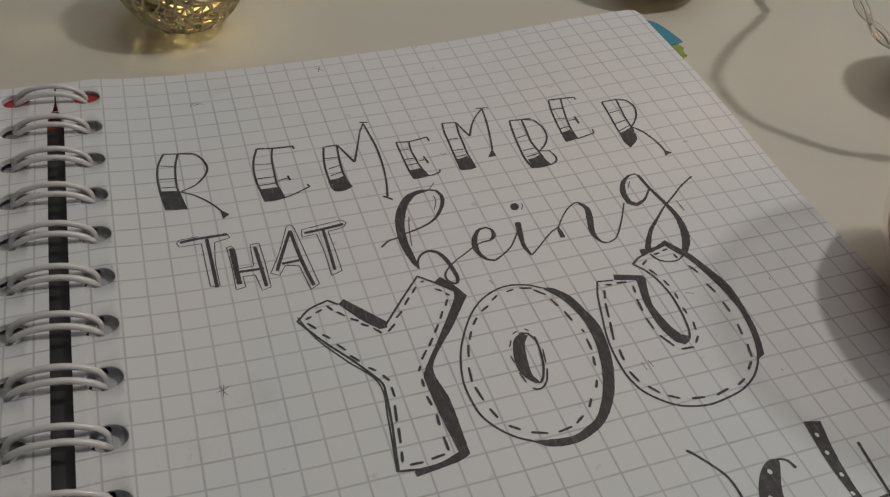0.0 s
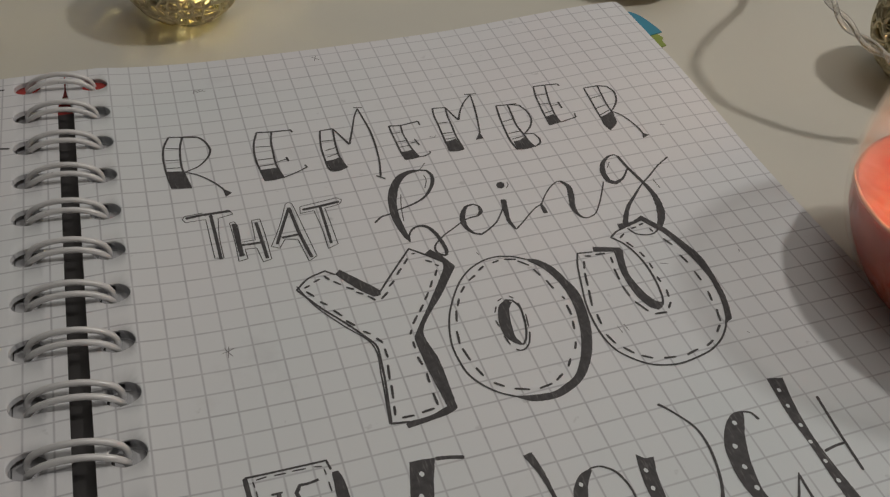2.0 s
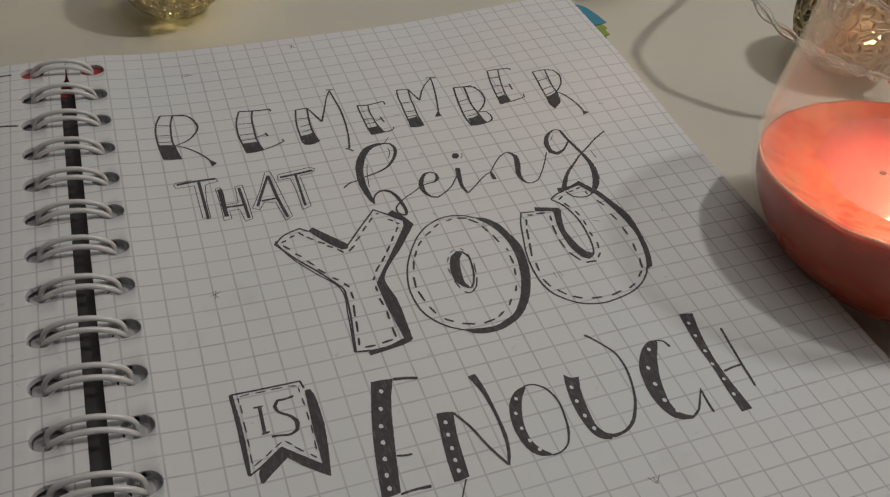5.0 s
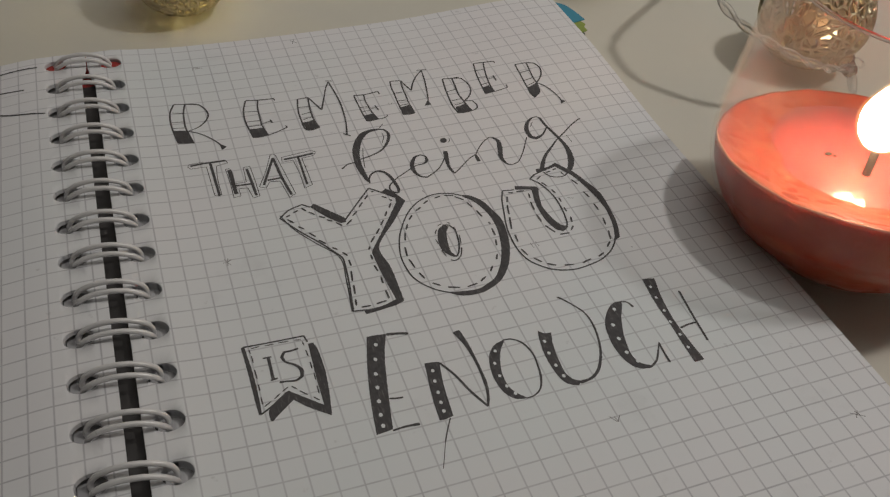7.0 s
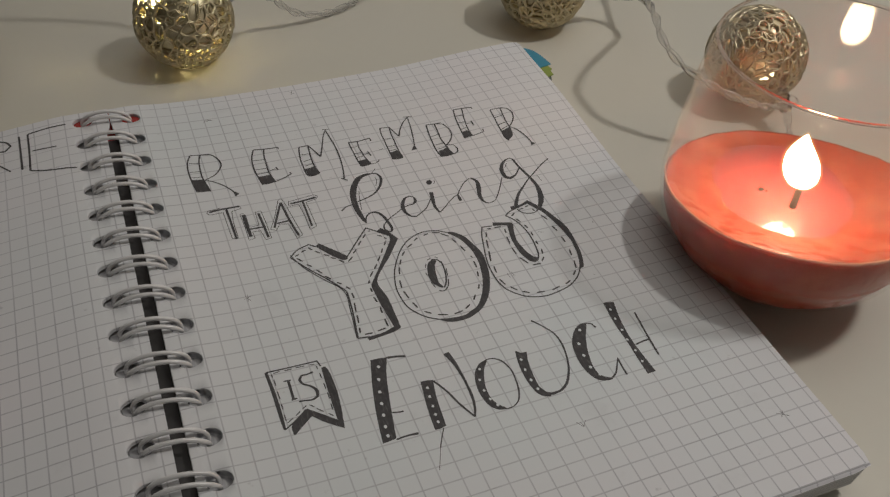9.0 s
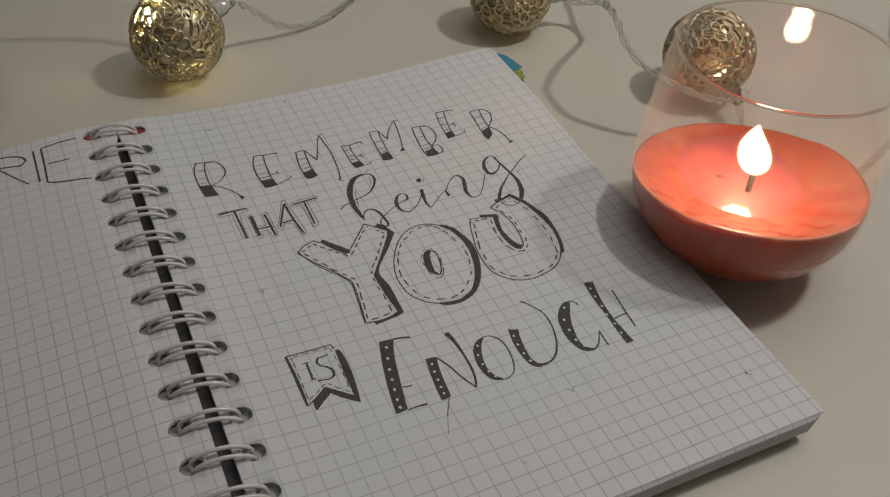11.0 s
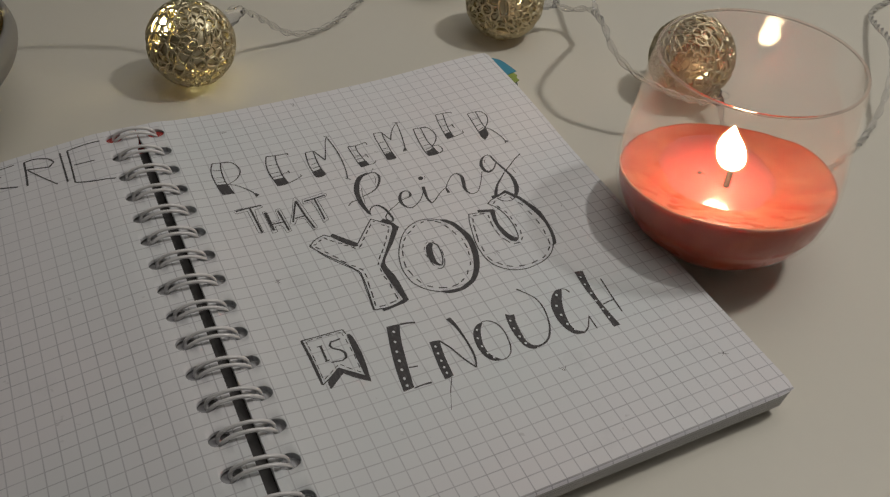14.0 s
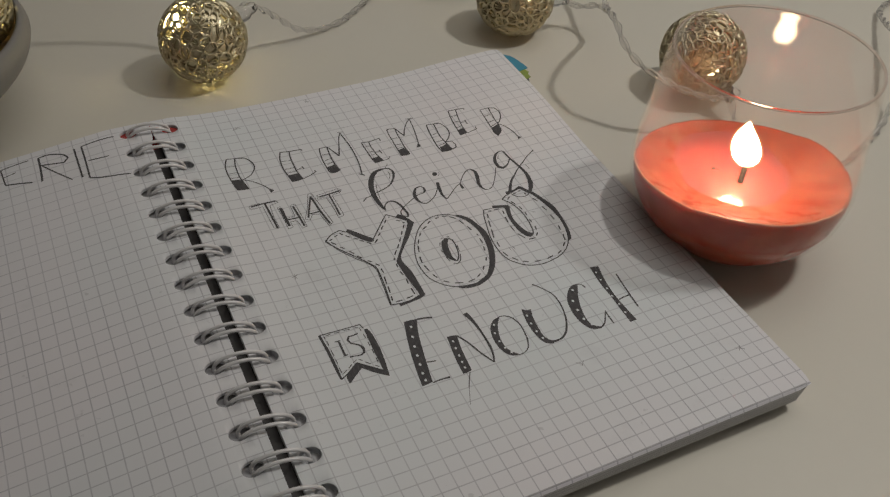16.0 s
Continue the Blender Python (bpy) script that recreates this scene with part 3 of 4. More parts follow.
letter("E", right_page,
       line([(60.3, 143.7), (59.3, 139.4), (58.7, 135.2), (58.2, 130.5), (57.9, 126.7)], .45),
       line([(63.4, 143.1), (62.3, 138.9), (61.4, 134.5), (60.9, 130.8), (60.9, 126.9)], .45),
       line([(60.3, 143.7), (63.5, 143.3), (66.8, 142.7)], .45),
       line([(66.8, 142.7), (66.8, 141.7)], .45),
       block([(58.1, 130.3), (59.3, 130.4), (60.5, 130.7), (60.9, 126.9), (59.3, 126.7), (57.8, 126.5)]),
       line([(59.4, 139.7), (62.4, 139.4)], .3),
       line([(58.6, 135.7), (61.5, 135.4)], .3),
       line([(58.1, 131.7), (60.8, 132.1)], .3),
       line([(61.7, 134.2), (63.3, 134.1)], .3),
       line([(63.7, 135.2), (63.6, 132.3)], .5),
       line([(60.9, 126.9), (63.1, 127.3), (65.5, 127.7)], .35),
       line([(65.7, 129.3), (65.5, 127.7)], .4))
letter("R", right_page,
       line([(72.5, 138.6), (72.1, 133.8), (71.6, 128.8), (71.3, 124.7), (71.0, 122.5)], .45),
       line([(76.3, 138.4), (75.7, 134.3), (75.2, 130.4), (75.1, 127.4), (74.9, 125.4)], .45),
       line([(72.5, 138.6), (76.3, 138.4), (77.6, 137.9)], .4),
       line([(76.3, 138.4), (78.5, 137.4), (79.3, 134.7), (78.4, 131.3), (76.5, 128.6), (75.0, 127.2)], [.4, .45, .5, .5, .45, .4]),
       block([(71.4, 125.8), (73.3, 126.4), (75.0, 127.2), (74.4, 122.6), (71.4, 120.0), (70.9, 122.3)]),
       line([(72.3, 133.8), (75.5, 134.2)], .3),
       line([(71.4, 129.3), (74.8, 130.1)], .3),
       line([(71.4, 126.5), (74.7, 127.8)], .3),
       line([(75.0, 127.2), (76.7, 125.1), (78.0, 121.6), (78.6, 118.5), (78.7, 116.1)], [.35, .4, .4, .4, .4]),
       block([(78.6, 117.0), (80.0, 115.7), (77.9, 115.0)]))
letter("T", right_page,
       line([(-32.8, 114.3), (-29.6, 114.8), (-23.3, 115.0)], .75),
       line([(-27.5, 114.5), (-27.4, 108.5), (-27.3, 99.9)], .75),
       line([(-23.3, 115.0), (-22.9, 113.8), (-26.1, 113.0), (-26.7, 106.7), (-26.7, 100.2), (-28.5, 100.5), (-28.6, 106.2), (-28.7, 113.2), (-33.0, 113.0), (-33.5, 114.1), (-32.9, 115.1), (-29.0, 115.5)], .2))
letter("H", right_page,
       line([(-23.1, 110.5), (-23.1, 105.0), (-23.0, 99.8)], 1.05),
       line([(-18.5, 109.9), (-18.3, 104.7), (-18.1, 98.0)], .75),
       line([(-23.0, 103.3), (-20.6, 103.2), (-17.7, 103.2)], .65),
       line([(-24.0, 110.9), (-23.0, 111.2), (-22.5, 109.7), (-22.6, 104.2), (-19.6, 104.3), (-19.3, 110.7), (-17.5, 110.8), (-17.3, 105.3), (-17.3, 97.6), (-19.1, 97.1), (-19.7, 101.7), (-22.1, 101.8), (-22.0, 98.8), (-23.9, 98.4), (-23.8, 105.2), (-24.0, 110.9)], .2))
letter("A", right_page,
       line([(-10.7, 113.1), (-13.0, 107.7), (-15.4, 101.8)], .7),
       line([(-10.7, 113.1), (-10.2, 104.3), (-9.2, 96.0)], .75),
       line([(-14.1, 103.6), (-10.1, 103.8)], .65),
       line([(-11.2, 114.5), (-10.4, 114.9), (-9.8, 114.1), (-8.9, 104.9), (-8.1, 96.2), (-10.0, 95.0), (-10.9, 102.3), (-13.5, 103.0), (-15.1, 100.4), (-16.7, 101.4), (-14.0, 107.1), (-11.2, 114.5)], .2))
letter("T", right_page,
       line([(-8.0, 111.6), (-3.9, 111.9), (0.5, 112.4)], .75),
       line([(-4.0, 111.7), (-4.1, 106.3), (-4.3, 99.2)], .65),
       line([(-8.3, 112.8), (0.2, 113.8), (1.2, 112.8), (0.3, 111.5), (-3.1, 110.9), (-3.0, 105.1), (-3.0, 98.7), (-5.3, 97.8), (-5.2, 104.8), (-5.6, 110.7), (-8.7, 110.5), (-8.3, 112.8)], .2))
letter("b", right_page,
       block([(21.3, 118.8), (18.7, 119.1), (15.8, 118.1), (13.4, 115.3), (11.5, 111.4), (10.6, 107.3), (10.3, 103.3), (10.6, 99.7), (11.3, 96.3), (12.1, 95.1), (12.2, 96.6), (12.1, 100.1), (12.1, 103.7), (12.7, 108.2), (13.9, 111.7), (15.4, 114.8), (17.9, 117.5), (21.1, 118.3)]),
       line([(20.9, 118.7), (22.7, 118.0), (23.3, 116.2), (23.0, 114.1), (21.7, 111.5), (19.3, 108.7), (16.4, 107.2), (13.7, 106.4), (12.4, 106.1)], [.45, .6, .8, .9, .8, .6, .5, .45, .45]),
       line([(12.4, 106.1), (10.3, 105.2), (8.3, 104.8), (6.3, 103.2)], [.45, .45, .45, .5]),
       line([(21.6, 116.5), (21.6, 114.5), (20.4, 111.8)], .22),
       line([(14.5, 111.1), (13.4, 107.1), (12.5, 102.0)], .22),
       line([(21.4, 118.8), (23.2, 120.8)], .22),
       line([(11.9, 95.2), (12.3, 97.1), (13.5, 98.9), (15.3, 99.6), (16.9, 98.8), (18.0, 96.4), (18.5, 93.1), (18.6, 90.6), (18.1, 89.1)], [.5, .45, .5, .6, .8, .9, .9, .8, .6]),
       line([(18.1, 89.1), (17.1, 89.5), (16.4, 90.9), (16.7, 92.5), (18.2, 94.1), (20.1, 95.6)], [.6, .5, .5, .45, .35, .3]))
letter("e", right_page,
       line([(20.1, 95.6), (22.4, 96.9), (25.2, 98.6), (27.0, 99.2), (28.9, 99.4), (30.2, 100.5), (30.1, 102.4), (29.1, 103.4), (27.4, 103.0), (25.8, 100.8), (25.1, 98.6), (25.1, 96.3), (26.1, 94.1), (27.6, 93.3), (29.5, 94.3), (32.2, 96.3), (35.3, 100.4)], [.35, .35, .35, .4, .5, .65, .5, .45, .7, 1.2, 1.3, 1.0, .6, .5, .4, .4, .35]),
       block([(29.9, 102.4), (30.2, 100.1), (28.5, 99.3), (29.5, 100.7)]))
letter("i", right_page,
       line([(36.3, 103.1), (35.5, 99.5), (34.9, 95.7), (35.4, 92.7)], [1.3, 1.2, .9, .5]),
       line([(35.4, 92.7), (37.8, 94.6), (40.2, 96.7), (42.3, 98.3), (43.8, 99.0)], [.4, .35, .35, .35, .35]),
       block([(37.2, 109.1), (38.1, 109.2), (38.6, 108.5), (38.3, 107.4), (37.4, 106.8), (36.6, 107.3), (36.6, 108.3)]),
       line([(39.4, 108.7), (39.3, 107.7), (38.5, 106.7)], .2))
letter("n", right_page,
       line([(44.0, 99.4), (43.9, 97.5), (43.8, 95.9)], [.5, 1.0, 1.1]),
       line([(44.0, 99.0), (46.0, 101.7), (48.5, 104.3), (50.7, 105.6), (51.7, 105.5)], .35),
       line([(51.5, 105.6), (52.5, 103.3), (51.8, 100.0), (50.6, 96.5), (50.5, 94.1), (51.2, 92.3), (52.3, 91.8)], [.5, 1.2, 1.5, 1.3, .9, .5, .35]),
       line([(52.3, 91.8), (54.4, 92.6), (56.9, 95.7), (59.0, 98.9), (61.2, 102.6)], .35))
letter("g", right_page,
       line([(68.9, 105.5), (66.1, 102.4), (63.7, 101.3), (62.4, 102.5), (62.6, 105.8), (64.2, 109.1), (66.5, 110.9), (68.0, 111.1), (68.7, 110.2)], [.4, .6, 1.2, 1.3, 1.4, 1.1, .5, .4, .4]),
       line([(68.6, 110.5), (68.9, 106.5), (69.5, 102.9), (70.2, 98.7), (70.4, 94.8), (69.5, 90.3), (68.0, 87.0), (66.0, 84.3)], [.7, .8, .8, 1.0, 1.4, 1.8, 1.7, 1.0]),
       line([(66.0, 84.3), (64.0, 83.0), (61.8, 83.1), (60.0, 84.2), (59.2, 86.2)], [.5, .4, .35, .4, .5]),
       line([(59.4, 87.6), (60.7, 89.9), (62.9, 93.0), (66.0, 96.0), (69.2, 99.0), (72.7, 101.6), (76.3, 104.4), (80.3, 106.8)], [1.2, 1.2, .9, .6, .4, .45, .4, .45]),
       line([(65.8, 109.0), (64.3, 107.0)], .2),
       line([(72.8, 100.2), (73.0, 96.8)], .2))
letter("Y", right_page,
       line([(-5.8, 89.7), (-7.6, 91.3), (-11.4, 89.9), (-14.2, 87.3), (-10.6, 81.2), (-6.6, 75.5), (-2.9, 69.4), (-2.6, 68.0), (-3.3, 60.8), (-4.2, 55.0), (-4.9, 50.5), (-1.6, 50.0)], .45),
       line([(-14.0, 88.3), (-11.5, 81.8), (-7.6, 75.6), (-3.3, 69.0), (-3.8, 60.9), (-5.2, 50.5)], .3),
       block([(-5.8, 89.7), (-4.6, 90.9), (-1.1, 86.7), (1.8, 83.0), (1.7, 81.5), (0.3, 81.5), (-2.3, 84.3)]),
       line([(1.6, 82.3), (6.6, 88.2), (11.0, 93.2), (13.7, 90.6), (16.6, 87.5)], .45),
       block([(13.8, 90.8), (15.3, 91.8), (17.3, 88.8), (18.8, 85.4), (14.1, 79.1), (7.0, 69.9), (7.7, 62.5), (7.6, 55.8), (7.4, 50.5), (5.3, 49.6), (1.2, 49.1), (-2.3, 48.7), (-2.5, 49.7), (-1.6, 50.1), (2.1, 50.3), (5.7, 51.4), (5.0, 59.7), (4.8, 68.6), (5.7, 70.2), (10.6, 77.1), (16.2, 85.5), (16.6, 87.4)]),
       stitches([(-12.7, 87.4), (-11.4, 87.9), (-10.5, 88.6), (-9.1, 89.2), (-8.1, 90.0), (-7.2, 88.5), (-6.6, 87.9), (-5.3, 86.5), (-4.5, 85.6), (-3.1, 84.5), (-2.9, 83.7), (-1.6, 82.7), (-0.9, 82.0), (0.3, 80.4)], .5),
       stitches([(1.5, 80.4), (3.3, 82.0), (3.9, 83.4), (5.4, 84.8), (6.4, 86.2), (7.8, 87.9), (8.7, 88.9), (9.9, 90.4), (11.1, 91.5), (11.9, 91.5), (13.3, 88.9), (14.5, 87.9), (14.9, 87.2), (15.5, 86.4)], .5),
       stitches([(14.8, 85.5), (13.9, 83.8), (12.9, 82.7), (11.9, 80.9), (11.1, 79.7), (9.8, 77.8), (9.1, 76.7), (7.8, 74.9), (7.1, 74.2), (5.6, 72.2), (4.9, 70.9), (4.3, 69.7), (4.3, 67.9), (4.2, 66.1)], .5),
       stitches([(4.0, 64.0), (4.3, 61.8), (4.5, 59.8), (4.3, 57.4), (4.2, 55.0), (4.2, 52.1), (3.4, 51.6), (0.9, 51.3), (-0.5, 51.1), (-2.8, 51.2), (-3.8, 52.0), (-3.4, 54.1), (-3.1, 55.7), (-2.6, 58.8)], .5),
       stitches([(-2.5, 60.1), (-1.9, 63.6), (-1.4, 65.3), (-1.4, 67.6), (-1.3, 69.1), (-2.2, 70.6), (-3.0, 71.9), (-4.2, 73.0), (-5.3, 74.8), (-6.7, 76.6), (-7.1, 78.0), (-8.4, 79.9), (-9.2, 81.6), (-10.4, 82.9), (-11.2, 84.6), (-12.5, 86.4)], .5))
letter("O", right_page,
       line([(33.8, 83.2), (31.4, 84.8), (28.1, 85.7), (25.0, 85.4), (21.4, 83.7), (18.4, 81.0), (15.7, 77.2), (13.3, 72.7), (12.0, 68.9), (11.2, 65.0), (11.2, 61.1), (11.9, 57.1), (13.8, 53.8), (16.0, 51.5), (18.5, 49.9)], .4),
       block([(33.8, 83.4), (35.9, 82.6), (38.3, 79.6), (39.5, 75.6), (40.5, 71.2), (40.0, 66.4), (38.9, 61.7), (36.9, 56.8), (34.5, 52.9), (31.7, 50.0), (28.8, 48.4), (25.8, 47.5), (22.7, 47.6), (20.4, 48.3), (18.0, 50.1), (20.4, 49.6), (22.8, 49.2), (25.4, 49.0), (28.5, 50.1), (30.7, 51.3), (33.3, 54.6), (35.4, 58.6), (37.1, 63.6), (38.0, 68.4), (38.0, 73.4), (37.2, 77.1), (36.0, 80.0), (34.1, 82.5)]),
       stitches([(26.6, 84.2), (28.2, 84.5), (29.4, 84.5), (31.8, 83.8), (31.9, 83.3), (33.8, 81.3), (34.2, 80.0), (34.9, 77.8), (35.5, 76.2), (36.0, 73.5), (36.8, 71.0), (37.0, 70.1), (36.7, 68.5), (36.5, 65.7)], .5),
       stitches([(36.1, 64.2), (35.5, 62.0), (34.4, 59.0), (33.5, 57.3), (31.7, 55.4), (30.5, 53.7), (28.8, 52.4), (27.0, 51.2), (26.0, 50.8), (23.3, 50.4), (21.5, 50.7), (18.8, 51.7), (17.3, 52.7), (15.6, 54.1)], .5),
       stitches([(14.4, 56.1), (13.7, 58.4), (13.3, 60.3), (12.8, 63.6), (12.7, 64.8), (13.2, 68.1), (14.0, 70.4), (14.9, 73.3), (15.5, 74.3), (16.5, 76.3), (17.4, 77.7), (18.7, 79.3), (20.1, 80.6), (21.9, 81.7), (23.0, 82.8), (24.5, 83.8)], .5),
       block([(25.1, 73.3), (23.4, 72.0), (22.4, 69.7), (21.7, 66.7), (21.8, 64.2), (22.5, 62.7), (23.6, 61.3), (24.5, 61.1), (24.2, 61.9), (23.7, 63.4), (23.9, 65.4), (24.4, 68.1), (25.2, 70.7), (26.4, 72.3)]),
       line([(25.1, 73.3), (26.6, 72.8), (27.4, 70.8), (27.1, 67.7), (26.4, 64.7), (25.3, 62.2), (24.3, 61.1)], .45),
       stitches([(22.0, 70.5), (22.9, 72.1), (23.7, 73.4), (24.8, 73.9), (26.4, 74.1), (27.1, 73.3), (27.5, 71.8), (27.5, 70.0), (27.8, 68.5), (27.1, 65.2), (22.0, 61.9), (21.6, 64.4), (21.6, 66.8), (21.5, 68.6)], .3),
       line([(26.8, 63.9), (25.6, 61.2), (24.2, 60.0), (23.2, 60.0), (22.6, 60.5)], .35))
letter("U", right_page,
       line([(48.4, 81.3), (45.1, 81.8), (43.6, 78.4), (42.1, 73.3), (40.6, 67.7), (40.0, 62.8), (40.1, 58.2), (41.1, 54.6), (43.1, 51.9), (45.4, 49.9), (47.6, 48.9), (51.2, 48.2), (55.5, 48.7), (58.9, 49.6), (62.3, 51.6), (64.7, 54.1), (65.6, 55.6)], .42),
       block([(49.1, 82.8), (54.7, 80.9), (54.9, 79.8), (53.9, 77.1), (52.9, 73.0), (53.1, 69.8), (53.7, 66.4), (54.7, 64.3), (55.7, 63.7), (55.3, 62.9), (53.8, 62.1), (52.6, 63.1), (51.6, 66.3), (51.3, 69.9), (51.6, 74.5), (52.7, 79.1), (52.8, 80.1), (48.6, 81.3)]),
       line([(53.8, 62.1), (55.3, 62.9), (56.3, 64.6), (57.0, 67.4), (57.5, 71.2), (57.6, 75.2), (56.9, 79.5), (55.8, 82.3), (54.3, 84.4), (56.3, 85.8), (58.9, 86.6)], .45),
       block([(57.6, 88.1), (60.9, 87.9), (64.1, 89.2), (65.8, 86.3), (67.2, 84.1), (68.7, 79.6), (70.3, 73.5), (70.0, 67.6), (69.1, 61.6), (67.8, 57.5), (66.9, 55.5), (66.0, 55.2), (64.5, 54.2), (66.0, 56.6), (67.5, 60.6), (68.6, 66.4), (68.5, 70.4), (68.1, 74.2), (67.1, 79.2), (66.0, 83.0), (64.9, 84.7), (63.3, 87.6), (59.3, 86.5), (57.3, 86.5)]),
       stitches([(46.2, 80.6), (47.6, 80.2), (48.6, 80.4), (50.8, 80.1), (51.5, 78.8), (51.1, 76.9), (50.6, 75.3), (50.2, 72.0), (50.0, 70.2), (50.1, 67.1), (50.4, 65.4), (51.8, 62.2), (52.7, 61.1), (55.3, 60.9)], .5),
       stitches([(56.1, 61.7), (57.4, 63.2), (57.7, 64.6), (58.3, 66.7), (58.2, 68.9), (58.2, 70.6), (58.5, 73.0), (58.6, 74.7), (58.5, 76.7), (58.2, 78.5), (57.6, 80.2), (56.8, 82.1), (56.1, 83.6), (57.6, 84.7)], .5),
       stitches([(59.8, 85.8), (61.2, 86.0), (62.1, 86.3), (63.3, 86.6), (63.9, 84.8), (64.1, 83.5), (65.2, 80.9), (66.1, 78.5), (66.1, 75.2), (66.6, 72.6), (66.6, 69.8), (66.6, 67.0), (66.3, 63.8), (65.7, 61.1)], .5),
       stitches([(65.4, 58.8), (64.4, 55.6), (63.8, 54.8), (62.2, 53.2), (60.4, 51.6), (58.4, 50.6), (56.3, 50.4), (53.6, 49.7), (51.3, 49.9), (48.9, 50.3), (46.9, 50.9), (45.0, 52.1), (44.0, 53.0), (42.6, 55.0)], .5),
       stitches([(41.6, 56.3), (40.9, 59.0), (41.2, 61.7), (41.5, 64.4), (41.5, 66.7), (42.8, 71.1), (43.1, 72.2), (44.1, 75.9), (44.5, 77.0), (45.4, 79.2)], .5))
letter("banner", right_page,
       line([(-31.2, 46.2), (-28.4, 46.2), (-22.1, 46.2), (-17.6, 46.2), (-17.2, 44.2)], .4),
       line([(-31.2, 46.2), (-30.9, 39.1), (-30.9, 31.8), (-31.0, 27.0)], [.8, 1, 1, .6]),
       line([(-31.0, 27.0), (-28.2, 28.7), (-24.4, 31.6)], .4),
       block([(-17.2, 43.6), (-16.1, 43.7), (-15.6, 42.1), (-15.4, 35.6), (-16.0, 29.3), (-17.0, 23.0), (-21.0, 26.3), (-23.7, 29.1), (-28.9, 24.8), (-29.3, 25.0), (-29.1, 27.7), (-24.2, 31.8), (-17.9, 26.1), (-17.7, 34.6)]),
       stitches([(-29.5, 45.4), (-27.7, 45.6), (-26.5, 45.5), (-24.5, 45.5), (-23.5, 45.6), (-21.2, 45.5), (-19.9, 45.5), (-18.5, 45.2), (-18.3, 44.7), (-18.2, 43.4), (-18.1, 42.0), (-18.0, 40.1), (-18.0, 38.4), (-18.0, 36.4)], .3),
       stitches([(-17.9, 35.2), (-18.0, 33.1), (-18.1, 31.5), (-18.2, 29.4), (-18.5, 27.6), (-19.5, 28.7), (-20.5, 29.6), (-21.9, 31.1), (-22.3, 31.7), (-23.3, 32.8), (-24.0, 32.8), (-25.4, 31.9), (-26.0, 31.5), (-27.4, 30.4)], .3),
       stitches([(-28.2, 29.9), (-29.8, 28.9), (-30.0, 29.5), (-30.0, 31.6), (-29.9, 33.2), (-29.9, 35.1), (-29.8, 36.6), (-29.9, 39.3), (-29.8, 41.2), (-29.8, 43.3), (-29.9, 44.0), (-30.0, 45.2)], .3))
letter("I", right_page,
       line([(-27.6, 42.0), (-25.7, 42.0)], .4),
       line([(-26.4, 42.0), (-26.6, 35.5)], .7),
       line([(-27.2, 35.5), (-25.6, 35.7)], .45))
letter("S", right_page,
       line([(-19.6, 42.9), (-21.1, 42.6), (-22.8, 42.6), (-23.6, 41.3), (-23.1, 39.8), (-21.3, 38.4), (-20.3, 36.7), (-20.6, 34.8), (-22.1, 34.1), (-24.0, 34.4), (-25.5, 34.5)], [.6, .4, .6, .75, .5, .6, .85, .75, .5, .4, .6]))
letter("E", right_page,
       block([(-4.2, 42.0), (-2.1, 41.9), (0.2, 41.6), (-1.8, 35.8), (-3.3, 29.5), (-4.7, 22.7), (-6.0, 16.0), (-7.8, 15.8), (-9.6, 15.6), (-8.9, 20.9), (-7.6, 28.4), (-6.2, 34.6)]),
       line([(0.2, 41.4), (2.7, 41.0), (5.1, 40.3)], .75),
       line([(-4.4, 23.8), (-2.8, 23.4), (-1.5, 23.3)], .45),
       line([(-6.1, 15.7), (-3.3, 15.9), (-0.3, 15.7)], [.45, .5, .75]),
       dots([(-2.9, 39.1), (-4.2, 35.0), (-5.3, 31.0), (-6.0, 27.3), (-6.7, 23.7), (-7.4, 20.2), (-7.7, 17.4)], .5))
letter("N", right_page,
       block([(5.8, 30.8), (7.3, 30.7), (9.1, 30.3), (8.6, 28.1), (7.8, 23.7), (7.4, 19.8), (7.0, 15.6), (5.2, 15.2), (3.9, 15.3), (4.2, 19.7), (4.8, 24.6)]),
       line([(9.0, 30.0), (11.0, 26.0), (12.8, 20.5), (14.9, 15.7)], .55),
       block([(14.8, 37.7), (16.5, 37.9), (17.1, 33.5), (17.2, 26.6), (17.0, 21.6), (16.1, 17.9), (15.1, 15.5), (14.8, 16.1), (15.9, 19.5), (16.4, 23.5), (16.5, 28.5), (15.9, 33.9)]),
       dots([(6.8, 28.3), (6.3, 25.4), (6.0, 22.3), (5.7, 19.6), (5.5, 17.3)], .45),
       line([(6.2, 15.2), (4.5, 12.3), (3.2, 9.8)], .3),
       line([(3.2, 9.8), (2.1, 7.2), (0.7, 4.0)], .15))
letter("O", right_page,
       block([(24.8, 32.0), (22.7, 31.4), (20.7, 29.4), (19.5, 26.7), (18.9, 23.2), (19.1, 19.7), (20.0, 17.1), (21.6, 15.6), (23.8, 15.1), (23.4, 15.7), (22.2, 17.0), (21.2, 19.1), (21.0, 22.0), (21.6, 25.2), (23.1, 29.0), (25.0, 31.6)]),
       line([(24.8, 32.0), (26.8, 31.8), (28.8, 30.0), (29.8, 26.5), (29.5, 22.7), (28.8, 19.5), (27.4, 16.7), (25.5, 15.4), (23.5, 15.2)], [.35, .35, .45, .4, .45, .5, .4, .35, .35]),
       dots([(22.0, 29.5), (20.6, 26.2), (20.3, 22.6), (20.7, 19.5), (21.7, 17.1)], .42))
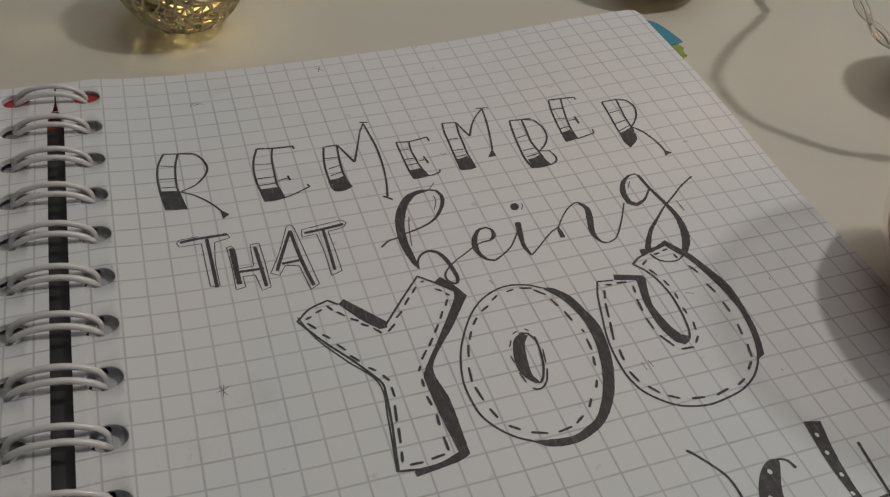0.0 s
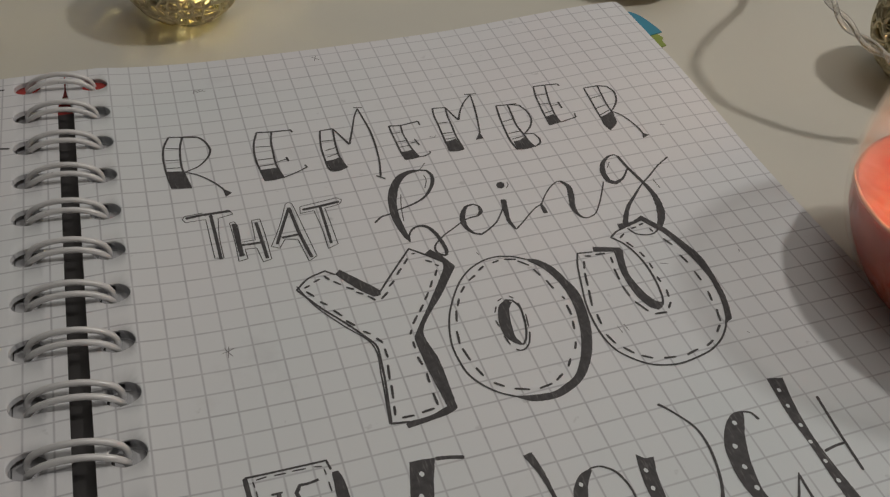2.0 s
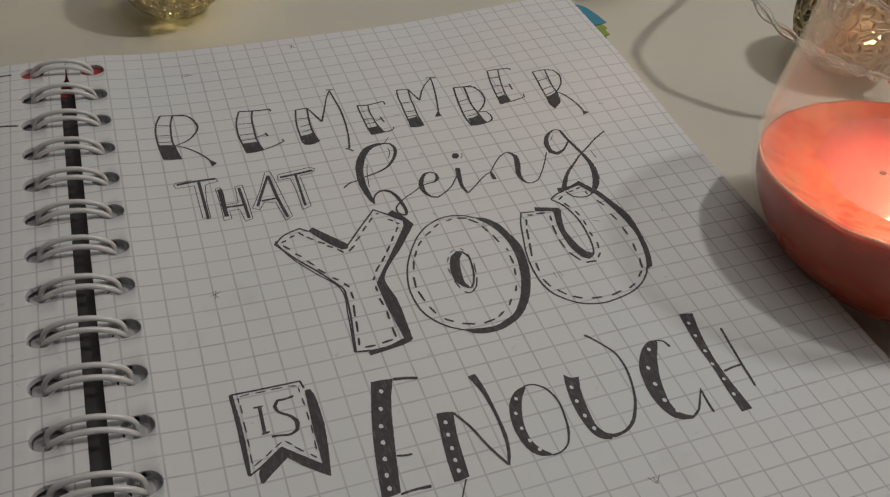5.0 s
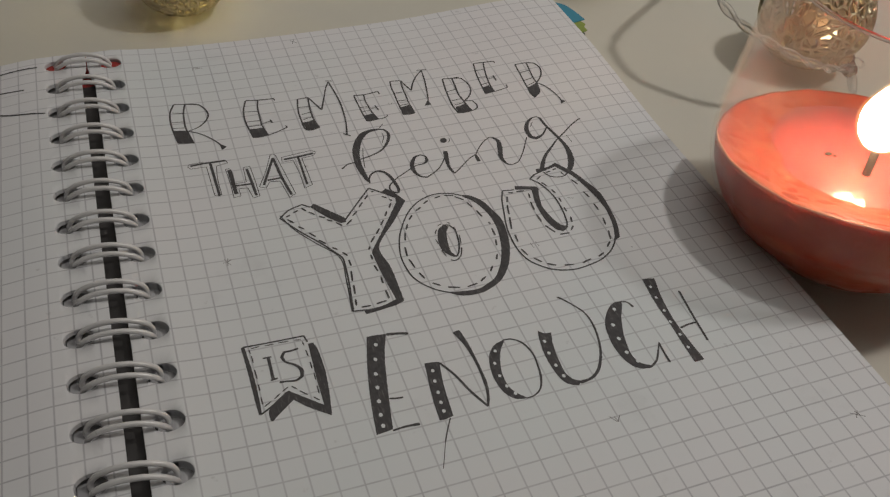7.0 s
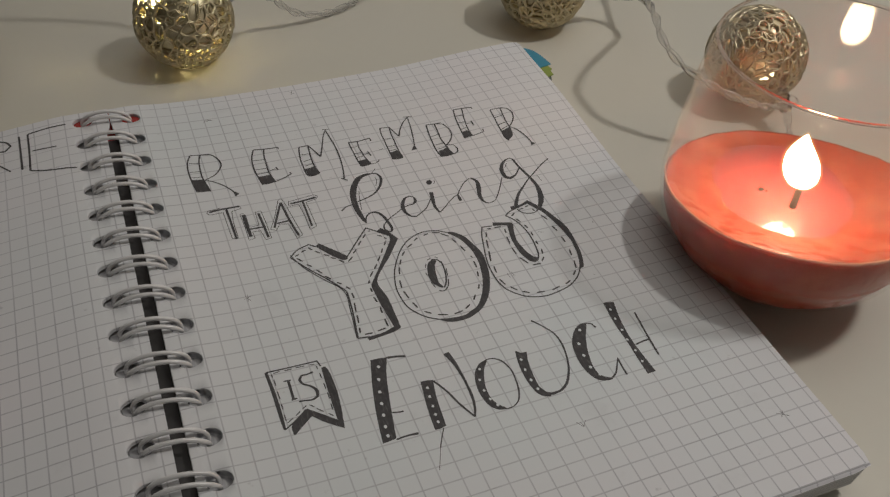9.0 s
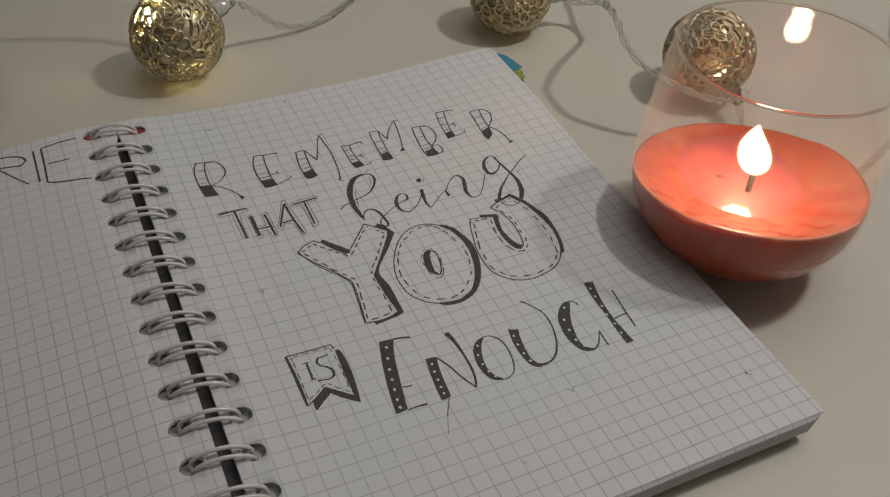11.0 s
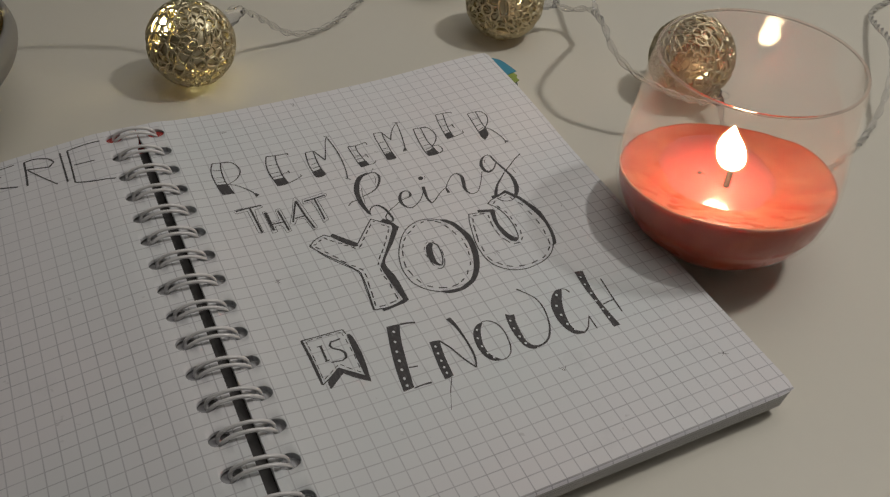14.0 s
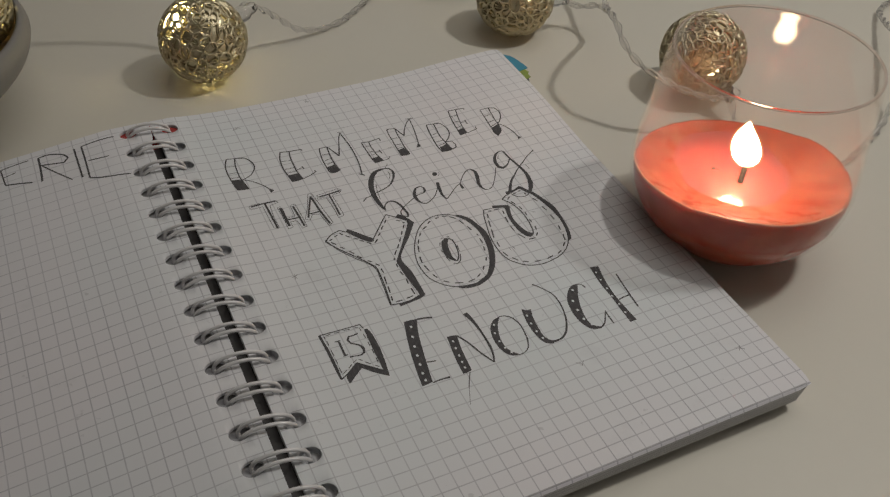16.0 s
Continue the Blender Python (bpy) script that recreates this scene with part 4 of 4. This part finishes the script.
letter("U", right_page,
       block([(33.6, 32.3), (34.7, 31.2), (36.4, 30.9), (35.4, 27.8), (34.6, 22.7), (34.5, 18.9), (35.4, 16.9), (36.9, 15.9), (35.8, 15.0), (34.1, 15.7), (32.9, 17.4), (32.3, 20.6), (32.2, 24.4), (32.7, 28.6)]),
       line([(36.4, 15.6), (39.2, 15.9), (41.8, 17.6), (44.3, 21.4), (45.8, 25.4), (46.7, 30.0), (46.5, 34.1), (45.0, 37.2), (43.1, 40.1), (42.4, 40.8)], [.9, .65, .75, .6, .5, .5, .45, .4, .5, .6]),
       dots([(33.8, 28.8), (33.3, 25.3), (33.3, 21.6), (33.7, 18.3)], .45))
letter("G", right_page,
       block([(56.5, 35.0), (54.4, 35.0), (51.9, 33.1), (49.6, 29.7), (48.6, 26.3), (48.2, 22.5), (48.6, 18.8), (49.7, 16.2), (51.3, 14.9), (53.4, 14.5), (54.0, 15.0), (51.9, 16.4), (51.0, 18.7), (51.4, 22.2), (52.4, 26.0), (54.1, 30.1), (56.4, 34.2)]),
       line([(56.4, 34.8), (57.8, 34.2), (58.4, 32.4)], [.4, .4, .6]),
       line([(53.4, 14.7), (55.6, 16.1), (57.6, 18.9), (58.8, 20.7)], [.6, .5, .4, .3]),
       line([(58.6, 20.4), (58.3, 17.0), (58.2, 14.6)], .5),
       dots([(53.7, 33.0), (51.1, 28.6), (50.4, 24.4), (50.2, 20.2), (51.4, 17.1)], .5))
letter("H", right_page,
       block([(65.0, 40.2), (66.6, 39.9), (68.1, 39.5), (66.6, 33.4), (65.7, 26.5), (65.7, 20.0), (66.1, 13.1), (63.6, 13.0), (63.7, 17.9), (64.1, 25.1), (64.1, 31.8)]),
       line([(71.7, 33.9), (70.7, 25.9), (69.9, 17.8)], .55),
       line([(65.8, 23.1), (68.1, 23.5), (70.2, 23.6)], .5),
       dots([(65.7, 37.1), (65.2, 33.5), (64.9, 29.1), (64.5, 25.5), (64.6, 21.3), (64.4, 17.3)], .42))
letter("scribble", right_page,
       line([(-30.2, 75.5), (-29.8, 74.4), (-29.0, 73.1)], .15),
       line([(-28.5, 75.0), (-29.7, 74.4), (-30.8, 74.1)], .15),
       line([(-29.4, 75.6), (-29.8, 72.9)], .15))
letter("scribble", right_page,
       line([(68.1, 51.7), (68.3, 51.2)], .2))
letter("scribble", right_page,
       line([(79.5, 73.3), (79.2, 72.5)], .2))
letter("scribble", right_page,
       line([(84.4, 118.6), (85.7, 118.5)], .2))
letter("scribble", right_page,
       line([(7.6, 174.4), (9.4, 172.5)], .2),
       line([(8.8, 174.7), (8.0, 172.3)], .2))
letter("scribble", right_page,
       line([(-25.3, 163.1), (-24.9, 164.8), (-23.2, 164.7)], .15))
letter("scribble", right_page,
       line([(24.5, 88.2), (24.8, 87.1)], .18))
letter("scribble", right_page,
       line([(27.6, 130.7), (28.5, 130.0), (29.2, 130.7)], .18))
letter("scribble", right_page,
       line([(38.2, 5.4), (39.3, 3.6), (40.7, 5.2)], .16),
       line([(39.2, 5.1), (39.6, 3.5)], .16))
letter("scribble", right_page,
       line([(44.0, 60.4), (44.2, 58.4)], .16),
       line([(45.4, 60.5), (45.7, 58.6)], .16))
letter("scribble", right_page,
       line([(60.7, 74.1), (62.4, 73.4)], .16))
letter("scribble", right_page,
       line([(-25.1, 164.0), (-23.8, 164.3), (-22.1, 163.9)], .16),
       line([(-24.5, 163.6), (-22.6, 164.4)], .16))
letter("scribble", right_page,
       line([(88.2, -9.6), (91.0, -11.4)], .16),
       line([(88.8, -11.2), (90.3, -9.5)], .16),
       line([(89.5, -9.4), (90.1, -10.8)], .16))
letter("E", left_page,
       line([(-111.7, 173.3), (-111.0, 163.1)], 0.54),
       line([(-111.7, 173.0), (-106.5, 173.7), (-101.5, 173.9)], 0.54),
       line([(-111.3, 167.9), (-106.7, 168.9)], 0.47),
       line([(-111.0, 163.1), (-106.0, 161.5), (-101.7, 159.8)], 0.68))
letter("R", left_page,
       line([(-97.9, 173.3), (-98.0, 165.8), (-98.4, 158.6)], 0.81),
       line([(-98.2, 173.5), (-94.0, 173.7), (-89.1, 171.1), (-87.6, 168.3), (-89.5, 166.0), (-97.5, 168.5)], 0.68),
       line([(-97.1, 167.9), (-92.7, 160.8), (-88.2, 154.1)], 0.54))
letter("I", left_page,
       line([(-84.8, 172.6), (-84.7, 162.9), (-84.6, 153.5)], 0.68))
letter("E", left_page,
       line([(-82.0, 172.6), (-82.0, 162.6), (-82.2, 151.8)], 0.68),
       line([(-82.0, 172.6), (-76.0, 173.2), (-69.6, 172.9)], 0.61),
       line([(-81.0, 162.4), (-73.4, 161.5)], 0.54),
       line([(-82.2, 151.8), (-77.1, 149.6), (-68.1, 147.3)], 0.61))


# ---- the candle ----
candle = thing("candle", "lit coral wax candle in a stemless glass tumbler on the table", "candle", (130.8 * MM, 47.7 * MM, 0))
OUTER = [(15.5, 0.0), (20.0, 1.2), (24.8, 4.5), (29.0, 8.5), (34.0, 14.0), (38.0, 22.0), (39.4, 30.0), (39.2, 38.0), (38.2, 46.0), (37.1, 54.0), (36.3, 62.0), (35.4, 70.0), (34.2, 76.4)]


def glass_wall():
    outer = [(p.x, p.y) for p, _ in spline(OUTER, 2.0)]
    inner = [(max(0.0, r - 0.9), max(5.0, z + 0.8)) for r, z in outer if z > 4.0]
    rim = [(34.1, 76.8), (33.7, 77.1), (33.4, 76.9)]
    profile = [(0.0, 0.5)] + outer + rim + inner[::-1][1:] + [(16.0, 5.0), (0.0, 5.0)]
    return revolve([(r * MM, z * MM) for r, z in profile], 96)


tumbler = part("tumbler", glass_wall(), GLASS, candle, "clear stemless glass that narrows to its rim", True)


rim_profile = [((33.75 + 0.5 * math.cos(a)) * MM, (77.1 + 0.5 * math.sin(a)) * MM) for a in (2 * math.pi * k / 10 for k in range(10))]
part("rim", revolve(rim_profile, 96, True), RIM, candle, "rounded glass rim", True)


def glass_radius(z):
    for (r0, z0), (r1, z1) in zip(OUTER, OUTER[1:]):
        if z0 <= z <= z1:
            return r0 + (r1 - r0) * (z - z0) / (z1 - z0)
    return OUTER[-1][0]


def wax_edge(a):
    """How high the wax clings to the glass: its top slopes down towards the balls."""
    ragged = noise.noise(Vector((math.cos(a) * 2.2, math.sin(a) * 2.2, 5))) * 0.5 + noise.noise(Vector((math.cos(a) * 9, math.sin(a) * 9, 2))) * 0.3
    return 31.0 + 5.0 * math.cos(a - math.radians(250)) + 1.6 * math.exp(-(((math.degrees(a) - 358 + 180) % 360 - 180) / 22) ** 2) + ragged


def wax_body():
    bm = bmesh.new()
    steps, rows = 120, []
    for k in range(steps):
        a = 2 * math.pi * k / steps
        top = wax_edge(a)
        side = [(glass_radius(z) - 1.0, z) for z in (6.5 + (top - 6.5) * u for u in (0, 0.12, 0.25, 0.4, 0.55, 0.7, 0.85, 0.96))]
        rim = glass_radius(top) - 1.0
        bank = [(rim - 0.3, top + 0.1), (rim - 1.2, top), (rim - 2.2, top - 0.5)]
        for u in (0.85, 0.7, 0.55, 0.4, 0.25, 0.1, 0.0):
            ridge = noise.noise(Vector((math.cos(a) * 3 + u * 2, math.sin(a) * 3, u * 9))) * 0.5 * (1 - abs(2 * u - 1))
            bank.append((7.0 + (rim - 9.2) * u, 25.4 + (top - 25.9) * u**2.1 + ridge))
        rows.append([bm.verts.new((r * math.cos(a) * MM, r * math.sin(a) * MM, z * MM)) for r, z in side + bank])
    for a, b in zip(rows, rows[1:] + rows[:1]):
        for i in range(len(a) - 1):
            bm.faces.new((a[i], b[i], b[i + 1], a[i + 1]))
    bm.faces.new([row[0] for row in rows][::-1]), bm.faces.new([row[-1] for row in rows])
    bmesh.ops.recalc_face_normals(bm, faces=bm.faces)
    return bm


part("wax", wax_body(), WAX, candle, "coral wax clinging higher to one side of the glass", True)
lip_path = []
for k in range(61):
    a = math.radians(140 + 2.5 * k)
    lip = wax_edge(a) + 0.2
    lip_path.append(((glass_radius(lip) - 1.15) * math.cos(a) * MM, (glass_radius(lip) - 1.15) * math.sin(a) * MM, lip * MM))
part("wax_lip", tube(bmesh.new(), lip_path, [(0.32 + 0.3 * noise.noise(Vector(p) * 140)) * MM for p in lip_path], 6), PALE_WAX, candle, "pale thin edge of wax on the glass", True)
pool = revolve([(r * MM, z * MM) for r, z in ((30.0, 25.6), (26.0, 26.1), (20.0, 26.4), (14.0, 26.5), (7.0, 26.5), (0.0, 26.5))], 96)
for v in pool.verts:
    reach = 1 + 0.03 * noise.noise(Vector((v.co.x * 50, v.co.y * 50, 1)))
    ripple = noise.noise(Vector((v.co.x * 90, v.co.y * 90, 4))) * 0.25 * MM
    v.co = Vector((v.co.x * reach, v.co.y * reach, v.co.z + ripple))
part("melt_pool", pool, MELT, candle, "glossy pool of molten wax", True)
part("wick", tube(bmesh.new(), [(x * MM, y * MM, z * MM) for x, y, z in ((-0.9, -2.5, 25.0), (-0.9, -2.5, 29.0), (-0.8, -2.3, 33.0), (-0.5, -2.1, 36.0), (-0.1, -1.9, 37.6))], [1.15 * MM, 1.05 * MM, 1.1 * MM, 1.2 * MM, 0.7 * MM], 10), SOOT, candle, "short charred wick", True)
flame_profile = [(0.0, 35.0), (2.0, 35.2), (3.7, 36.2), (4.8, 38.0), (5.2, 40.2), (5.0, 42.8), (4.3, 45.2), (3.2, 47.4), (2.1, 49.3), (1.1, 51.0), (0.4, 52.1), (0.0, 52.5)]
# The larger shell is added to imitate glare at the flame's edge.
for flame_name, wide, flame_paint, flame_label in (("flame", 1.0, FLAME, "bright pointed candle flame"), ("flame_halo", 1.15, HALO, "added orange glow shell round the flame")):
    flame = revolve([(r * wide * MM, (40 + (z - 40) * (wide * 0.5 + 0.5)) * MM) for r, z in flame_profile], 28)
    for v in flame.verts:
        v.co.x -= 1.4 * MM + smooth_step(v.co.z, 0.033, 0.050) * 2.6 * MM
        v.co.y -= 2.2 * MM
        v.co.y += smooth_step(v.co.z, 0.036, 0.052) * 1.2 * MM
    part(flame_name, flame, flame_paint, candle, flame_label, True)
for x, y, r in ((-5.0, 7.7, 0.9), (-3.8, 6.5, 0.5)):
    speck = bmesh.new()
    bmesh.ops.create_icosphere(speck, subdivisions=1, radius=r * MM, matrix=Matrix.Translation((x * MM, y * MM, 26.5 * MM)) @ Matrix.Diagonal((1.4, 1, 0.5, 1)))
    part("soot_speck", speck, SOOT, candle)


# ---- the string of lights ----
def filigree(radius, seed, open_way, cells=340):
    """A hollow sphere of metal petals: raised rounded outlines, most with a thin leaf and veins inside."""
    rnd = random.Random(seed)
    seeds = bmesh.new()
    shaken = lambda p, much: (p + Vector((rnd.gauss(0, 1), rnd.gauss(0, 1), rnd.gauss(0, 1))) * much).normalized()  # noqa: E731
    spread = lambda n: [Vector((math.sqrt(1 - z * z) * math.cos(k * 2.399963), math.sqrt(1 - z * z) * math.sin(k * 2.399963), z)) for k, z in ((k, 1 - 2 * (k + 0.5) / n) for k in range(n))]  # noqa: E731
    blooms = [shaken(p, 0.06) for p in spread(17)]
    for p in blooms:
        u = p.orthogonal().normalized()
        petals, start, reach = rnd.choice((7, 8, 8, 9)), rnd.uniform(0, 6.28), rnd.uniform(0.20, 0.25)
        for k in range(petals):
            a = start + 2 * math.pi * k / petals
            seeds.verts.new(shaken(p + reach * (math.cos(a) * u + math.sin(a) * p.cross(u)), 0.012))
    for p in spread(cells):
        p = shaken(p, 0.05)
        if min(p.angle(c) for c in blooms) > 0.40:
            seeds.verts.new(p)
    bmesh.ops.convex_hull(seeds, input=seeds.verts)
    bm = bmesh.new()
    ball = lambda p, k: bm.verts.new(p.normalized() * radius * k)  # noqa: E731

    def ridge(points, width, height, closed=False):
        """A low rounded ridge along points on the sphere."""
        rows, n = [], len(points)
        for i, p in enumerate(points):
            after = points[(i + 1) % n] if closed else points[min(i + 1, n - 1)]
            before = points[i - 1] if closed else points[max(i - 1, 0)]
            side = p.cross(after - before).normalized()
            rows.append([ball(p - side * width, 0.944), ball(p - side * width * 0.55, height - 0.008), ball(p + side * width * 0.55, height), ball(p + side * width, 0.944)])
        for r, q in list(zip(rows, rows[1:])) + ([(rows[-1], rows[0])] if closed else []):
            for i in range(4):
                bm.faces.new((r[i], r[(i + 1) % 4], q[(i + 1) % 4], q[i]))

    middle = {f: f.calc_center_median().normalized() for f in seeds.faces}
    open_way = Vector(open_way).normalized()
    for v in seeds.verts:
        u = v.co.orthogonal().normalized()
        w = v.co.cross(u)
        around = sorted((middle[f] for f in v.link_faces), key=lambda p: math.atan2((p - v.co).dot(w), (p - v.co).dot(u)))
        if len(around) < 4:
            continue
        outline = [p.normalized() for p, _ in spline([v.co + (p - v.co) * 0.95 for p in around], 0.07, True)]
        ridge(outline, rnd.uniform(0.020, 0.032), rnd.uniform(1.004, 1.03), True)
        tip = rnd.randrange(len(around))
        lit = v.co.angle(open_way) < 0.62 or v.co.z < -0.2
        for fan in range(3 if v.co.z < -0.2 else 1 if lit else rnd.choice((1, 2, 2, 3))):
            end = around[(tip + len(around) // 2 + fan - 1) % len(around)]
            ridge([around[tip] * 0.88 + v.co * 0.12, (around[tip] + end) / 2 + (v.co - (around[tip] + end) / 2) * 0.3, end * 0.88 + v.co * 0.12], 0.014, 1.006)
        if not lit and rnd.random() < 0.95:
            heart = ball(v.co, rnd.uniform(0.94, 0.97))
            shrink = rnd.uniform(0.70, 0.92)
            leaf = [ball(v.co + (p - v.co) * shrink, 0.945) for p in outline]
            for k in range(len(leaf)):
                bm.faces.new((leaf[k], leaf[(k + 1) % len(leaf)], heart))
    seeds.free()
    return bm


BALL = 18.9


def light_ball(x, y, cap_way, seed, led, label, led_at=None, z=None):
    """A tracery ball with its clear cap, the loop on the cap, and the lamp inside."""
    ob = thing("fairy_light_ball", label, "string light", (x * MM, y * MM, (BALL if z is None else z) * MM), "balls of the light string")
    part("tracery", filigree(BALL * MM, seed, led_at or cap_way), BRASS, ob, "gold openwork metal", True)
    way = Vector(cap_way).normalized()
    turn = way.to_track_quat("Z", "Y").to_matrix().to_4x4()
    cap = revolve([(r * MM, h * MM) for r, h in ((0.0, 17.6), (3.4, 17.6), (3.7, 19.0), (3.5, 22.5), (2.6, 23.6), (2.4, 26.5), (1.7, 27.6), (0.0, 27.8))], 20)
    cap.transform(turn)
    part("cap", cap, CLEAR, ob, "clear plastic bulb cap", True)
    loop = tube(bmesh.new(), [((4.2 + 2.1 * math.cos(a)) * MM, 0.4 * MM, (23.4 + 2.1 * math.sin(a)) * MM) for a in (2 * math.pi * k / 16 for k in range(17))], 0.3 * MM, 6)
    loop.transform(turn)
    part("wire_loop", loop, CLEAR, ob, "", True)
    bulb = bmesh.new()
    at = Vector(led_at) if led_at else way * 9.0
    bmesh.ops.create_icosphere(bulb, subdivisions=2, radius=3.2 * MM, matrix=Matrix.Translation(at * MM))
    part("led", bulb, led, ob, "small warm lamp", True)
    return ob


light_ball(-20.5, 225.5, (0.93, 0.12, 0.36), 3, LED, "lit gold openwork ball ornament beside its own shadow", (-10.4, 1.0, 10.4))
light_ball(129.5, 213.0, (0.95, -0.27, -0.12), 5, DIM_LED, "gold openwork ball ornament with a clear cap")
light_ball(183.0, 134.0, (-0.05, -0.86, -0.28), 8, DIM_LED, "gold openwork ball ornament seen behind the candle glass")
light_ball(121.0, 272.0, (0.7, 0.7, 0.2), 11, DIM_LED, "gold openwork ball ornament at the far side")
light_ball(-110.5, 241.0, (0.2, 0.8, 0.6), 14, LED, "lit gold openwork ball ornament in a grey bowl", (-4.0, -9.0, 9.0), 43.0)


def cable(points, label):
    """Two thin clear strands twisted round each other."""
    ob = thing("twisted_cable", label, "cable", group="cables of the light string")
    path = [p for p, _ in spline([Vector(p) for p in points], 1.0)]
    for phase in (0.0, math.pi):
        strand, normal = [], Vector((0, 0, 1))
        for i, p in enumerate(path):
            way = (path[min(i + 1, len(path) - 1)] - path[max(i - 1, 0)]).normalized()
            normal = (normal - way * normal.dot(way)).normalized()
            side = way.cross(normal)
            a = phase + i * 2 * math.pi / 17.0
            strand.append((p + 0.85 * (math.cos(a) * normal + math.sin(a) * side)) * MM)
        part("strand", tube(bmesh.new(), strand, 0.72 * MM, 7), CABLE, ob, "", True)
    return ob


cable([(4.0, 228.5, 28.5), (9.0, 231.0, 24.5), (17.0, 237.0, 16.0), (28.0, 241.0, 6.0), (42.0, 245.0, 1.9), (54.0, 250.0, 1.8), (70.0, 263.0, 1.8), (84.0, 276.0, 2.2), (97.0, 290.0, 8.0), (104.0, 290.0, 14.0)], "clear twisted cable from the lit ball along the table")
cable([(153.5, 208.0, 15.5), (161.0, 203.6, 12.6), (166.2, 195.1, 16.2), (165.5, 186.3, 18.5), (159.5, 178.5, 23.0), (151.0, 168.5, 30.2), (143.6, 158.2, 36.7), (139.3, 149.8, 40.0), (137.2, 141.0, 39.4), (135.6, 131.5, 35.0), (139.0, 123.1, 29.5), (145.6, 114.7, 25.4), (158.0, 108.5, 19.5), (172.0, 107.5, 14.0), (181.8, 109.5, 12.0)], "clear twisted cable looping between two balls")
cable([(165.5, 187.0, 18.3), (171.0, 199.0, 22.0), (179.0, 222.0, 22.0), (176.0, 250.0, 19.0), (158.0, 276.0, 18.0), (140.0, 290.0, 23.0)], "clear twisted cable leading away from the junction")
cable([(181.5, 109.0, 11.5), (177.0, 98.0, 6.0), (174.0, 84.0, 2.0), (179.0, 68.0, 1.8), (196.0, 59.0, 1.8), (230.6, 70.3, 1.8), (239.9, 74.7, 2.5), (248.3, 79.3, 5.0), (255.9, 84.7, 11.0), (267.9, 95.3, 17.0), (287.8, 115.8, 16.0), (305.0, 137.7, 9.0), (321.9, 156.6, 3.0), (334.2, 163.5, 2.0), (349.2, 166.2, 2.0), (372.0, 172.0, 2.0)], "clear twisted cable arching up behind the candle")
cable([(-3.0, 232.0, 36.0), (-12.0, 246.0, 46.0), (-34.0, 257.0, 46.0), (-60.0, 266.0, 45.0), (-86.0, 276.0, 52.0), (-98.0, 272.0, 62.0), (-103.0, 262.0, 64.0)], "clear twisted cable from the lit ball to the bowl")


# ---- the bowl ----
bowl = thing("bowl", "grey ceramic bowl with a bronze inside holding a lit ball ornament", "bowl", (-153 * MM, 240 * MM, 0))
bowl_outer = [(25.0, 0.0), (28.0, 1.0), (40.0, 6.5), (53.5, 15.5), (63.2, 26.0), (65.6, 33.0), (64.2, 38.0)]
bowl_line = [(p.x, p.y) for p, _ in spline(bowl_outer, 2.0)]
bowl_inner = [(r - 3.0, z + 1.0) for r, z in bowl_line[::-1][1:] if z > 3]
part("shell", revolve([(r * MM, z * MM) for r, z in [(0, 0.6)] + bowl_line + [(63.4, 39.0), (62.4, 39.3), (61.5, 38.8)] + bowl_inner + [(24.0, 4.0), (0.0, 4.0)]], 96), PORCELAIN, bowl, "grey rounded bowl wall", True)
part("lining", revolve([(r * MM, z * MM) for r, z in [(60.8, 37.6)] + [(r - 0.5, z + 0.3) for r, z in bowl_inner if z < 37] + [(23.5, 4.5), (0.0, 4.5)]], 96), BRONZE, bowl, "dark bronze glaze inside the bowl", True)


# ---- the card tab between the pages ----
tab = thing("page_marker", "blue and green paper marker sticking out of the notebook", "bookmark", (0, 0, 9.0 * MM))


def card(name, points, material, low, label):
    bm = bmesh.new()
    outline = [p for p, _ in spline(points, 1.0, True)]
    under = [bm.verts.new((p.x * MM, p.y * MM, low * MM)) for p in outline]
    over = [bm.verts.new((p.x * MM, p.y * MM, (low + 0.35) * MM)) for p in outline]
    bm.faces.new(over), bm.faces.new(under[::-1])
    for i in range(len(outline)):
        j = (i + 1) % len(outline)
        bm.faces.new((under[i], under[j], over[j], over[i]))
    bmesh.ops.recalc_face_normals(bm, faces=bm.faces)
    part(name, bm, material, tab, label)


card("blue_leaf", [(92.0, 160.0), (93.0, 181.0), (104.5, 180.5), (108.5, 177.0), (110.3, 170.5), (111.0, 165.5), (106.0, 164.5), (102.0, 163.0)], BLUE, 0.5, "blue rounded paper leaf")
card("green_leaf", [(92.0, 155.0), (95.0, 166.0), (103.0, 164.5), (109.5, 165.5), (110.2, 163.0), (109.0, 161.5), (109.0, 159.0), (105.5, 158.0), (102.0, 158.5)], GREEN, 0.0, "yellow-green paper leaf")
card("dark_leaf", [(92.0, 152.0), (96.0, 161.0), (104.0, 160.0), (108.0, 160.0), (107.0, 156.5), (104.0, 153.0), (101.0, 151.5)], SLATE, -0.5, "dark green paper tip")
